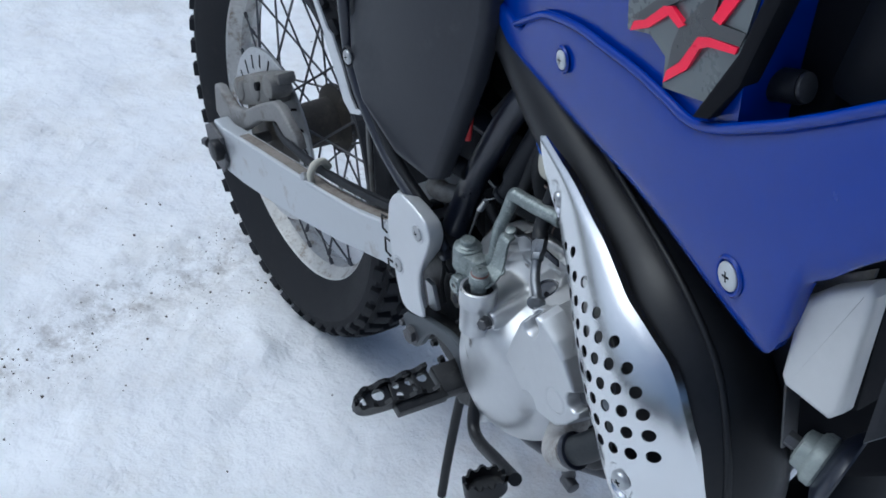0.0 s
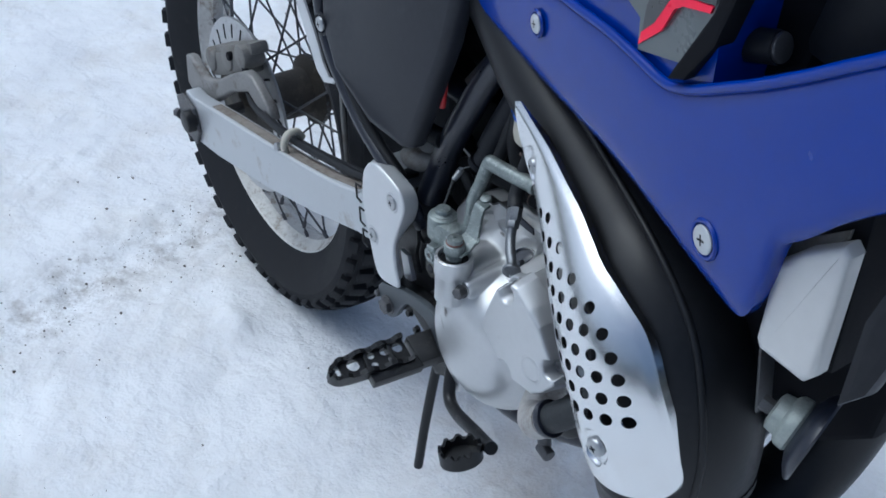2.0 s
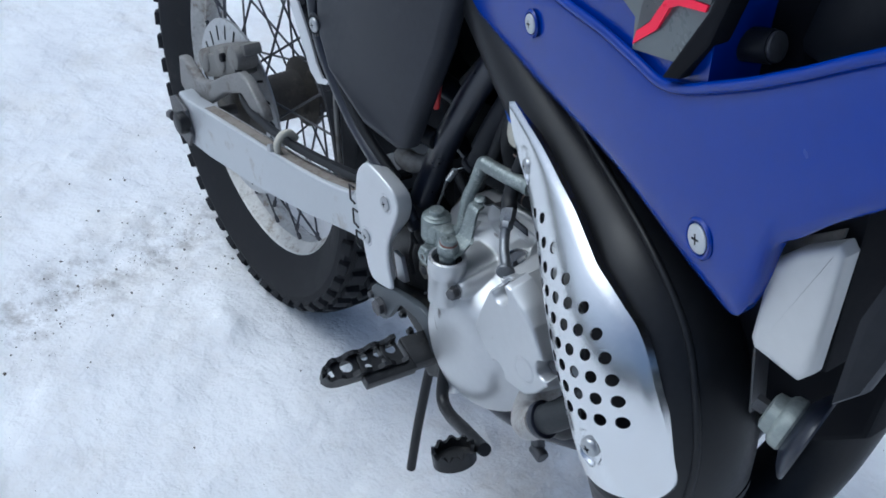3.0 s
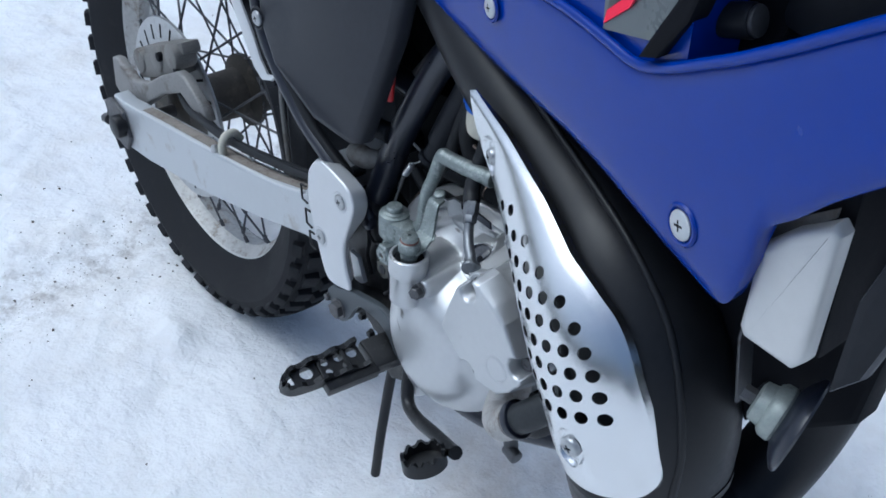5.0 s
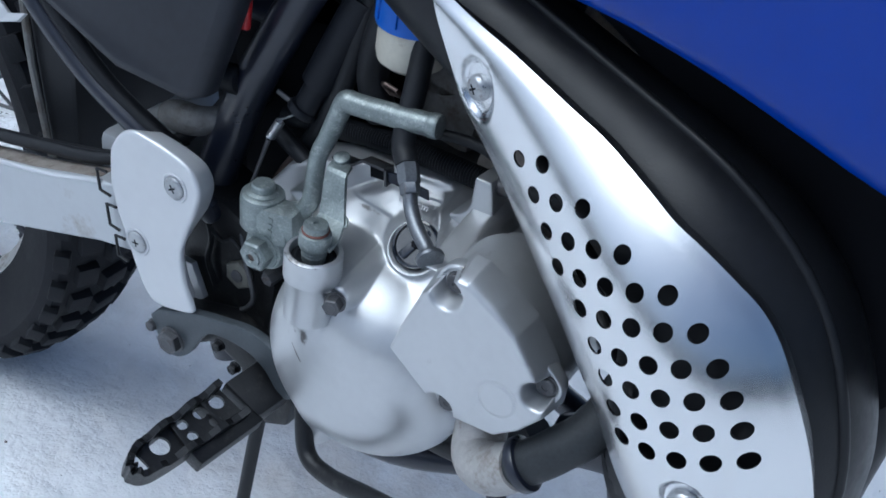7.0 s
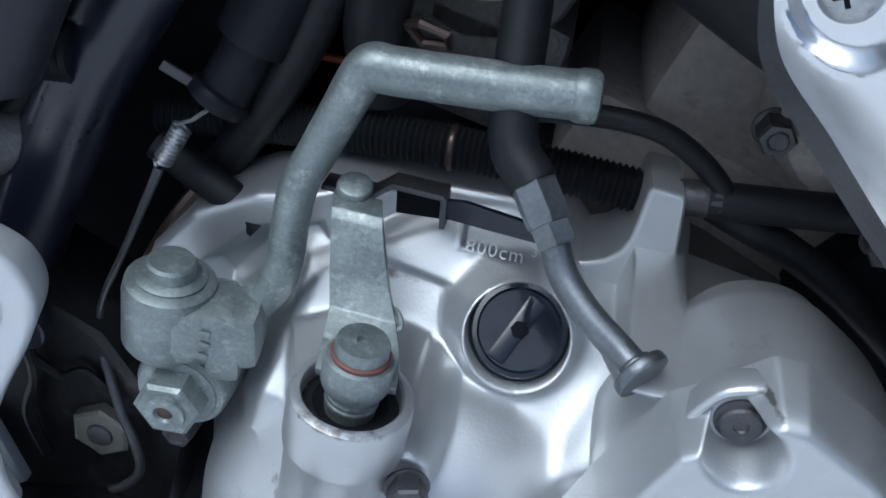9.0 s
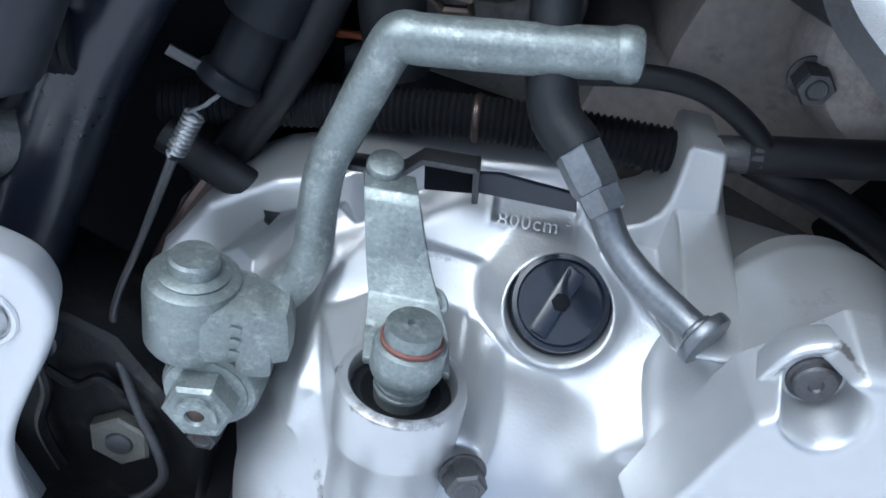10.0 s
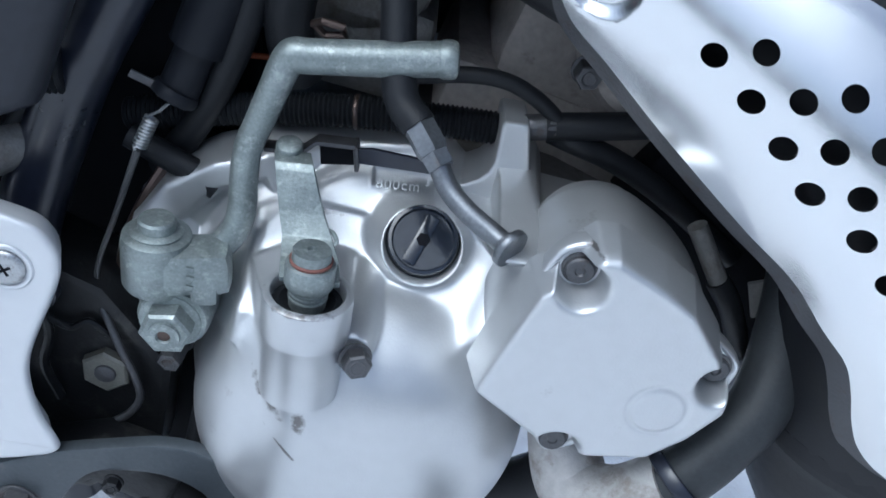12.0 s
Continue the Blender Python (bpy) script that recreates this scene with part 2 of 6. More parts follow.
def prism(outline, y0, y1, bevel=0.002, segments=2, bm=None, to=None):
    """Extrudes an (x, z) outline from y0 to y1, with rounded rims. to: maps (x, y, z) to a place."""
    own = bmesh.new()
    to = to or (lambda x, y, z: (x, y, z))
    a = [own.verts.new((x, y0, z)) for x, z in outline]
    b = [own.verts.new((x, y1, z)) for x, z in outline]
    n = len(outline)
    own.faces.new(a)
    own.faces.new(b[::-1])
    for i in range(n):
        own.faces.new((a[i], b[i], b[(i + 1) % n], a[(i + 1) % n]))
    if bevel:
        own.normal_update()
        rim = [e for e in own.edges if abs(e.verts[0].co.y - e.verts[1].co.y) < 1e-7]
        bmesh.ops.bevel(own, geom=rim, offset=bevel, segments=segments, profile=0.6, affect="EDGES", clamp_overlap=True)
        own.normal_update()
        caps = [f for f in own.faces if abs(abs(f.normal.y) - 1) < 1e-4 and f.calc_area() > bevel * bevel]
        bmesh.ops.inset_individual(own, faces=caps, thickness=min(0.0006, bevel * 0.3))
    for v in own.verts:
        v.co = to(*v.co)
    return own if bm is None else merge(bm, own)


def merge(bm, other):
    me = bpy.data.meshes.new("join")
    other.to_mesh(me)
    other.free()
    bm.from_mesh(me)
    bpy.data.meshes.remove(me)
    return bm


def box(size, m, bevel=0.002, bm=None):
    own = bmesh.new()
    bmesh.ops.create_cube(own, size=1.0, matrix=Matrix.Diagonal((*size, 1)))
    if bevel:
        bmesh.ops.bevel(own, geom=list(own.edges), offset=bevel, segments=2, profile=0.6, affect="EDGES", clamp_overlap=True)
    bmesh.ops.transform(own, matrix=m, verts=own.verts)
    return own if bm is None else merge(bm, own)


def hexagon(center, axis, flats, h, bm=None, turn=0.0):
    """A hexagon head with its chamfered top."""
    r = flats / math.sqrt(3)
    bm = bm or bmesh.new()
    own = lathe([(0, 0), (r, 0), (r, h * 0.86), (r * 0.88, h), (0, h)], (0, 0, 0), (0, 0, 1), 6)
    bmesh.ops.transform(own, matrix=Matrix.Translation(center) @ frame_of(axis) @ pose(0, 0, 0, 0, 0, turn), verts=own.verts)
    return merge(bm, own)


def hex_bolt(center, axis, parent, flats=0.010, h=0.006, name="bolt", mat=None, washer=0.0, dimple=True, label=""):
    """A flanged bolt: its head is the part."""
    a = Vector(axis).normalized()
    bm = disc(center, axis, washer or flats * 0.66, 0.0014, 0.0005, 24)
    hexagon(Vector(center) + a * 0.0013, axis, flats, h, bm, 17 * len(name))
    if dimple:
        lathe([(flats * 0.22, 0), (flats * 0.30, 0.0004), (flats * 0.36, 0)], Vector(center) + a * (h + 0.0012), axis, 14, bm)
    return part(name, bm, mat or STEEL, parent, label, 25)


def screw(center, axis, parent, r=0.008, h=0.004, mat=None, name="screw", turn=20, label=""):
    """A pan-head screw with a sunken cross."""
    m = Matrix.Translation(center) @ frame_of(axis) @ pose(0, 0, 0, 0, 0, turn)
    bm = lathe([(0, 0), (r, 0), (r, h * 0.35), (r * 0.93, h * 0.65), (r * 0.75, h * 0.9), (r * 0.4, h), (0, h)], center, axis, 28)
    ob = part(name, bm, mat or STEEL, parent, label)
    # the cross is near-black boxes, its inner shade put into the colour
    slot = bmesh.new()
    for q in (0, 90):
        box((r * 0.78, r * 0.17, h * 0.3), m @ pose(0, 0, h * 0.9, 0, 0, q), 0.0002, slot)
    part("cross_slot", slot, DARK, ob)
    return ob


def sd_circle(X, Z, c, r):
    return np.hypot(X - c[0], Z - c[1]) - r


def sd_poly(X, Z, pts):
    """Signed distance to a polygon, negative within."""
    d, sign = np.full(X.shape, 1e9), np.ones(X.shape)
    for (ax, az), (bx, bz) in zip(pts, pts[-1:] + pts[:-1]):
        ex, ez, wx, wz = bx - ax, bz - az, X - ax, Z - az
        t = np.clip((wx * ex + wz * ez) / (ex * ex + ez * ez), 0, 1)
        d = np.minimum(d, (wx - ex * t) ** 2 + (wz - ez * t) ** 2)
        c1, c2, c3 = Z >= az, Z < bz, ex * wz > ez * wx
        sign = np.where((c1 & c2 & c3) | (~c1 & ~c2 & ~c3), -sign, sign)
    return sign * np.sqrt(d)


def pad(sd, h, round_edge, steep=5.0):
    """A raised pad of height h with a rounded edge and a steep wall outside."""
    d = np.clip(-sd, 0, round_edge)
    inside = h - round_edge + np.sqrt(np.maximum(round_edge**2 - (round_edge - d) ** 2, 0))
    return np.where(sd < 0, inside, h - round_edge - steep * sd)


def smax(a, b, k=0.004):
    return (a + b + np.sqrt((a - b) ** 2 + k * k)) / 2 - k * 0.15


def relief(x0, x1, z0, z1, step, height, cut):
    """A cast surface: its face towards -y lies at -height(x, z); what is lower than cut is left open."""
    nx, nz = int((x1 - x0) / step) + 1, int((z1 - z0) / step) + 1
    X, Z = np.meshgrid(np.linspace(x0, x1, nx), np.linspace(z0, z1, nz))
    Hh = height(X, Z)
    for _ in range(2):
        P = np.pad(Hh, 1, mode="edge")
        Hh = (P[:-2, 1:-1] + P[2:, 1:-1] + P[1:-1, :-2] + P[1:-1, 2:] + 2 * P[1:-1, 1:-1]) / 6
    keep = Hh > cut
    # the open rim is drawn onto the line where the surface meets the cut
    gz, gx = np.gradient(Hh, Z[1, 0] - Z[0, 0], X[0, 1] - X[0, 0])
    push = np.where(keep, 0, np.clip((cut - Hh) / np.maximum(gx * gx + gz * gz, 1e-6) * np.hypot(gx, gz), 0, 1.5 * step)) / np.maximum(np.hypot(gx, gz), 1e-6)
    X, Z = X + push * gx, Z + push * gz
    me = bpy.data.meshes.new("relief")
    idx = np.arange(nx * nz).reshape(nz, nx)
    ok = keep[:-1, :-1] | keep[1:, :-1] | keep[:-1, 1:] | keep[1:, 1:]
    faces = np.stack([idx[:-1, :-1], idx[:-1, 1:], idx[1:, 1:], idx[1:, :-1]], -1)[ok]
    used = np.unique(faces)
    remap = np.zeros(nx * nz, int)
    remap[used] = np.arange(len(used))
    verts = np.stack([X.ravel(), -np.maximum(Hh, cut).ravel(), Z.ravel()], -1)[used]
    me.from_pydata(verts.tolist(), [], remap[faces].tolist())
    me.polygons.foreach_set("use_smooth", np.ones(len(me.polygons), bool))
    return me


def perforated(outline, holes, spacing, to, back, thick, edge=None, seg=22, dense=()):
    """A punched sheet: outline and round holes in a plane, set in space by to(); back: direction of its rear, edge: depth of its folded rim."""
    pts, loops = [], []
    for ring in [outline] + [[(cx + r * math.cos(2 * math.pi * k / seg), cz + r * math.sin(2 * math.pi * k / seg)) for k in range(seg)] for cx, cz, r in holes]:
        loops.append(list(range(len(pts), len(pts) + len(ring))))
        pts += ring
    xs, zs = [p[0] for p in outline], [p[1] for p in outline]
    gx, gz = np.meshgrid(np.arange(min(xs), max(xs), spacing), np.arange(min(zs), max(zs), spacing * 0.87))
    gx = gx + (np.arange(gx.shape[0]) % 2)[:, None] * spacing / 2

    def inside(X, Z, margin):
        ok = sd_poly(X, Z, outline) < -margin
        for cx, cz, r in holes:
            ok &= np.hypot(X - cx, Z - cz) > r + margin
        return ok
    ok = inside(gx, gz, spacing * 0.45)
    for cx, cz, r in dense:
        ok &= np.hypot(gx - cx, gz - cz) > r
        spot = [(cx, cz)] + [(cx + q * math.cos(2 * math.pi * k / 40), cz + q * math.sin(2 * math.pi * k / 40)) for q in np.arange(0.0012, r, 0.0009) for k in range(40)]
        good = inside(np.array([p[0] for p in spot]), np.array([p[1] for p in spot]), spacing * 0.4)
        pts += [p for p, g in zip(spot, good) if g]
    pts += list(zip(gx[ok].tolist(), gz[ok].tolist()))
    edges = [(a, b) for ring in loops for a, b in zip(ring, ring[1:] + ring[:1])]
    v2, e2, f2 = geometry.delaunay_2d_cdt([Vector(p) for p in pts], edges, [], 0, 1e-7)[:3]
    P = np.array([v[:] for v in v2])
    tri = np.array([list(f) for f in f2])
    c = P[tri].mean(1)
    tri = tri[inside(c[:, 0], c[:, 1], 0)]
    bm = bmesh.new()
    front = [bm.verts.new(to(x, z)) for x, z in P]
    for t in tri:
        bm.faces.new([front[k] for k in t])
    bm.normal_update()
    rim = [e for e in bm.edges if e.is_boundary]
    rear = {}
    for e in rim:
        for v in e.verts:
            if v not in rear:
                rear[v] = None
    index = {v: k for k, v in enumerate(front)}
    for v in rear:
        x, z = P[index[v]]
        depth = edge(x, z) if edge and abs(float(sd_poly(np.array([x]), np.array([z]), outline)[0])) < 1e-5 else thick
        rear[v] = bm.verts.new(v.co + (depth if isinstance(depth, Vector) else Vector(back) * depth))
    for e in rim:
        a, b = e.verts
        bm.faces.new((a, b, rear[b], rear[a]))
    for v in [v for v in front if not v.link_faces]:
        bm.verts.remove(v)
    return bm


# ---- snow ----
def snow_height(x, y):
    if abs(x) + abs(y) > 40:
        return 0.0
    v = Vector((x, y, 0))
    fade = 1 / (1 + ((x * x + y * y) / 60) ** 2)
    h = 0.012 * noise.noise(v * 2.2) + 0.006 * noise.noise(v * 7.0 + Vector((3, 1, 0))) + 0.0042 * noise.noise(v * 21) + 0.0022 * noise.noise(v * 47)
    track = math.exp(-(((x + 0.79 + 0.25 * (y + 0.275)) / 0.09) ** 2))
    h -= 0.012 * track * (0.6 + 0.6 * noise.noise(v * 14))
    h += 0.018 * math.exp(-(((x + 0.580) / 0.034) ** 2 + ((y + 0.135) / 0.022) ** 2)) + 0.006 * math.exp(-(((x + 0.35) / 0.05) ** 2 + ((y + 0.42) / 0.04) ** 2))
    rut = math.exp(-min(60, (y / 0.075) ** 4)) * (0.5 - 0.5 * math.tanh((x + 0.40) * 12))
    return h * fade * (1 - 0.7 * rut) - 0.004 * rut


def build_ground():
    near = list(np.arange(-1.9, 1.4, 0.0085))
    far_l, far_r, d = [], [], 0.05
    a, b = near[0], near[-1]
    while d < 600:
        a, b, d = a - d, b + d, d * 1.5
        far_l.append(a)
        far_r.append(b)
    xs = far_l[::-1] + near + far_r
    ys = far_l[::-1] + near + far_r
    verts = [(x, y, snow_height(x, y)) for y in ys for x in xs]
    n = len(xs)
    faces = [(j * n + i, j * n + i + 1, (j + 1) * n + i + 1, (j + 1) * n + i) for j in range(len(ys) - 1) for i in range(n - 1)]
    me = bpy.data.meshes.new("ground")
    me.from_pydata(verts, [], faces)
    me.polygons.foreach_set("use_smooth", np.ones(len(faces), bool))
    m = bpy.data.materials.new("trodden_snow")
    m.use_nodes = True
    t, L = m.node_tree, m.node_tree.links
    p = t.nodes["Principled BSDF"]
    co = t.nodes.new("ShaderNodeTexCoord")

    def noise_node(scale, detail, rough=0.6):
        nn = t.nodes.new("ShaderNodeTexNoise")
        nn.inputs["Scale"].default_value, nn.inputs["Detail"].default_value, nn.inputs["Roughness"].default_value = scale, detail, rough
        L.new(co.outputs["Object"], nn.inputs["Vector"])
        return nn

    def ramp_node(src, stops):
        r = t.nodes.new("ShaderNodeValToRGB")
        for e, (pos, c) in zip(r.color_ramp.elements, stops):
            e.position, e.color = pos, (*c, 1)
        L.new(src, r.inputs[0])
        return r

    def blend(fac, a, b):
        mx = t.nodes.new("ShaderNodeMix")
        mx.data_type = "RGBA"
        L.new(fac, mx.inputs[0])
        L.new(a, mx.inputs[6])
        mx.inputs[7].default_value = (*b, 1)
        return mx.outputs[2]

    base = ramp_node(noise_node(5, 8).outputs[0], ((0.35, (0.78, 0.79, 0.81)), (0.65, (0.89, 0.90, 0.91)))).outputs[0]
    stain = ramp_node(noise_node(3.1, 9, 0.7).outputs[0], ((0.47, (0, 0, 0)), (0.72, (0.50, 0.48, 0.46)))).outputs[0]
    base = blend(stain, base, (0.52, 0.47, 0.40))
    grit = ramp_node(noise_node(95, 3, 0.7).outputs[0], ((0.69, (0, 0, 0)), (0.74, (0.8, 0.8, 0.8)))).outputs[0]
    patch = ramp_node(noise_node(2.3, 4).outputs[0], ((0.48, (0, 0, 0)), (0.62, (1, 1, 1)))).outputs[0]
    both = t.nodes.new("ShaderNodeMath")
    both.operation = "MULTIPLY"
    L.new(grit, both.inputs[0])
    L.new(patch, both.inputs[1])
    base = blend(both.outputs[0], base, (0.22, 0.19, 0.16))
    # dirty band of the old track, and thawed brown patch under the engine
    sep = t.nodes.new("ShaderNodeSeparateXYZ")
    L.new(co.outputs["Object"], sep.inputs[0])

    def math_node(op, a, b):
        mm = t.nodes.new("ShaderNodeMath")
        mm.operation = op
        for k, v in enumerate((a, b)):
            if isinstance(v, (int, float)):
                mm.inputs[k].default_value = v
            else:
                L.new(v, mm.inputs[k])
        return mm.outputs[0]

    def bump_at(value, centre, width):
        d = math_node("DIVIDE", math_node("SUBTRACT", value, centre), width)
        return math_node("POWER", 2.718, math_node("MULTIPLY", math_node("MULTIPLY", d, d), -1.0))

    line = math_node("ADD", sep.outputs[0], math_node("MULTIPLY", sep.outputs[1], 0.25))
    band = math_node("MULTIPLY", bump_at(line, -0.86, 0.085), ramp_node(noise_node(17, 9, 0.75).outputs[0], ((0.47, (0, 0, 0)), (0.66, (0.75, 0.75, 0.75)))).outputs[0])
    base = blend(band, base, (0.25, 0.225, 0.20))
    thaw = math_node("MULTIPLY", bump_at(sep.outputs[0], -0.08, 0.22), bump_at(sep.outputs[1], 0.10, 0.20))
    thaw = math_node("MULTIPLY", thaw, ramp_node(noise_node(9, 9, 0.7).outputs[0], ((0.35, (0, 0, 0)), (0.7, (0.8, 0.8, 0.8)))).outputs[0])
    base = blend(thaw, base, (0.42, 0.36, 0.30))
    L.new(base, p.inputs["Base Color"])
    p.inputs["Roughness"].default_value = 0.7
    p.inputs["Subsurface Weight"].default_value = 0.0
    b1 = t.nodes.new("ShaderNodeBump")
    b1.inputs["Strength"].default_value, b1.inputs["Distance"].default_value = 0.42, 0.003
    L.new(noise_node(140, 6, 0.65).outputs[0], b1.inputs["Height"])
    b2 = t.nodes.new("ShaderNodeBump")
    b2.inputs["Strength"].default_value, b2.inputs["Distance"].default_value = 0.75, 0.012
    L.new(noise_node(26, 5, 0.6).outputs[0], b2.inputs["Height"])
    L.new(b1.outputs[0], b2.inputs["Normal"])
    L.new(b2.outputs[0], p.inputs["Normal"])
    tagged(link("ground", me, m), "trodden white snow with brown dirt stains", "snow", kind="structure")


def build_grit():
    rng = random.Random(4)
    bm = bmesh.new()
    m = material("dark_grit", (0.07, 0.06, 0.05), 0.85, 0, 0.4, 60)
    for _ in range(1100):
        if rng.random() < 0.8:
            y = rng.uniform(-0.75, 0.35)
            x = -0.79 - 0.25 * (y + 0.275) + rng.gauss(0, 0.07)
        else:
            x, y = rng.uniform(-1.6, 0.7), rng.uniform(-0.9, 0.6)
        s = 0.0006 + 0.0022 * rng.random() ** 5
        own = bmesh.new()
        bmesh.ops.create_icosphere(own, subdivisions=1, radius=s)
        for v in own.verts:
            v.co *= rng.uniform(0.6, 1.3)
        bmesh.ops.transform(own, matrix=Matrix.Translation((x, y, snow_height(x, y) + s * 0.1)) @ Matrix.Diagonal((1.3, 1, 0.6, 1)), verts=own.verts)
        merge(bm, own)
    tagged(part("grit", bm, m, None), "scattered dark grit on the snow", "grit", kind="stuff")


def build_unseen_ring():
    """An unseen dark ring with an uneven top, added to darken reflections near the horizon."""
    bm = bmesh.new()
    rings = []
    n = 180
    for k in range(n):
        a = 2 * math.pi * k / n
        d = 22 + 3 * noise.noise(Vector((math.cos(a) * 2, math.sin(a) * 2, 0)))
        h = 2.4 + 1.1 * noise.noise(Vector((math.cos(a) * 4, math.sin(a) * 4, 5))) + 1.2 * noise.noise(Vector((math.cos(a) * 22, math.sin(a) * 22, 9)))
        rings.append([bm.verts.new((math.cos(a) * q, math.sin(a) * q, z)) for q, z in ((d, -0.2), (d + 0.3, h * 0.6), (d + 1.0, h), (d + 2.0, h * 0.6), (d + 2.2, -0.2))])
    for k in range(n):
        a, b = rings[k], rings[(k + 1) % n]
        for j in range(4):
            bm.faces.new((a[j], a[j + 1], b[j + 1], b[j]))
    m = material("far_dark_ring", (0.035, 0.040, 0.042), 0.9, 0, 0.5, 0.6)
    tagged(part("backdrop", bm, m, None), "unseen dark ring added to darken low reflections", "trees", kind="structure")


build_ground()
build_grit()
build_unseen_ring()

# ---- the motorcycle ----
bike = tagged(new("motorcycle"), "blue off-road motorcycle standing on snow", "motorcycle")
OUT = (0, -1, 0)


def group(name, label=""):
    ob = new(name)
    ob.parent = bike
    if label:
        ob["label"] = label
    return ob


AX, AZ = -0.66, 0.31


def build_rear_wheel():
    """Wheel in the plane y = 0, axle at (AX, AZ)."""
    wheel = group("rear_wheel", "spoked wheel with a pale rim and knobbly tyre")
    c, ax = (AX, 0, AZ), (0, -1, 0)
    side = [(0.228, 0.028), (0.240, 0.034), (0.262, 0.048), (0.283, 0.055), (0.297, 0.052), (0.306, 0.036), (0.310, 0.015)]
    tyre = lathe(side[:1] + side[1:] + [(r, -h) for r, h in side[::-1]], c, ax, 120)
    carcass = part("rear_tyre", tyre, TYRE, bike, "black knobbly tyre with worn blocks", 30)
    count = 46
    rows = ((0.0, 0.026, 0.021, 0.3085, 0), (0.029, 0.020, 0.023, 0.3045, 0.35), (-0.029, 0.020, 0.023, 0.3045, -0.35), (0.047, 0.014, 0.022, 0.2955, 0.95), (-0.047, 0.014, 0.022, 0.2955, -0.95))
    for row, (h, wide, length, r0, lean) in enumerate(rows):
        block = box((length, wide, 0.022), Matrix.Identity(4), 0.0018)
        first = part("tyre_block", block, TYRE, carcass)
        for k in range(count):
            ob = first if k == 0 else link("tyre_block", first.data, None, carcass)
            a = 2 * math.pi * (k + (0.5 if row in (1, 2) else 0)) / count
            ob.matrix_world = Matrix.Translation(c) @ Matrix.Rotation(a, 4, "Y") @ Matrix.Translation((0, -h, r0)) @ Matrix.Rotation(lean, 4, "X")
    rim = [(0.2290, 0.024), (0.2450, 0.024), (0.2462, 0.0265), (0.2450, 0.029), (0.2300, 0.029), (0.2255, 0.024), (0.2200, 0.012), (0.2150, 0.009), (0.2150, -0.009), (0.2200, -0.012), (0.2255, -0.024), (0.2300, -0.029), (0.2450, -0.029), (0.2462, -0.0265), (0.2450, -0.024), (0.2290, -0.024)]
    part("rim", lathe(rim, c, ax, 120, closed=True), WHITE, wheel, "off-white dirty rim")
    barrel = [(0.2296, 0.0282), (0.2250, 0.0236), (0.2194, 0.0117), (0.2143, 0.0087), (0.2143, -0.0087), (0.2194, -0.0117), (0.2250, -0.0236), (0.2296, -0.0282)]
    part("rim_barrel", lathe(barrel, c, ax, 120), MUDRIM, wheel, "rim barrel stained with brown mud")
    hub = [(0, 0.062), (0.020, 0.062), (0.030, 0.056), (0.052, 0.052), (0.052, 0.044), (0.032, 0.036), (0.034, 0.0), (0.035, -0.036), (0.052, -0.044), (0.052, -0.052), (0.038, -0.060), (0.038, -0.100), (0, -0.100)]
    part("hub", lathe(hub, c, ax, 40), HUBM, wheel, "muddy dark hub")
    for k in range(36):
        sgn = 1 if k % 2 else -1
        a0 = 2 * math.pi * k / 36
        swing = 0.62 * (1 if (k // 2) % 2 else -1)
        p0 = Vector((AX + 0.048 * math.sin(a0 + swing * 1.35), sgn * 0.048, AZ + 0.048 * math.cos(a0 + swing * 1.35)))
        p1 = Vector((AX + 0.216 * math.sin(a0), sgn * 0.006, AZ + 0.216 * math.cos(a0)))
        bm = sweep([p0, p0.lerp(p1, 0.9), p1], 0.0017, 6, 2, smooth=False)
        q = p0.lerp(p1, 0.94)
        sweep([q, p1], 0.0031, 6, 1, bm=bm, smooth=False)
        part("spoke", bm, DULL, wheel)
    # brake disc on the right side, its slots dark boxes with shade as colour
    d = [(0.085, 0.0), (0.126, 0.0), (0.1265, 0.002), (0.126, 0.004), (0.085, 0.004)]
    part("brake_disc", lathe(d, (AX, -0.052, AZ), ax, 72, closed=True), STEEL, wheel, "slotted steel brake disc")
    for k in range(24):
        a = 2 * math.pi * k / 24
        m = Matrix.Translation((AX, -0.0562, AZ)) @ Matrix.Rotation(a, 4, "Y") @ Matrix.Translation((0, 0, 0.107)) @ Matrix.Rotation(0.35, 4, "Y")
        part("slot", box((0.0035, 0.0006, 0.020), m, 0), DARK, wheel)
    part("disc_carrier", lathe([(0.03, 0.0), (0.090, 0.0), (0.090, 0.003), (0.03, 0.003)], (AX, -0.0525, AZ), ax, 40, closed=True), HUBM, wheel)
    part("axle", disc((AX, 0.1, AZ), ax, 0.0085, 0.232, 0.001), DULL, wheel)
    part("axle_nut", disc((AX, -0.133, AZ), ax, 0.0155, 0.016, 0.003), PEG, wheel, "dark axle nut")


build_rear_wheel()


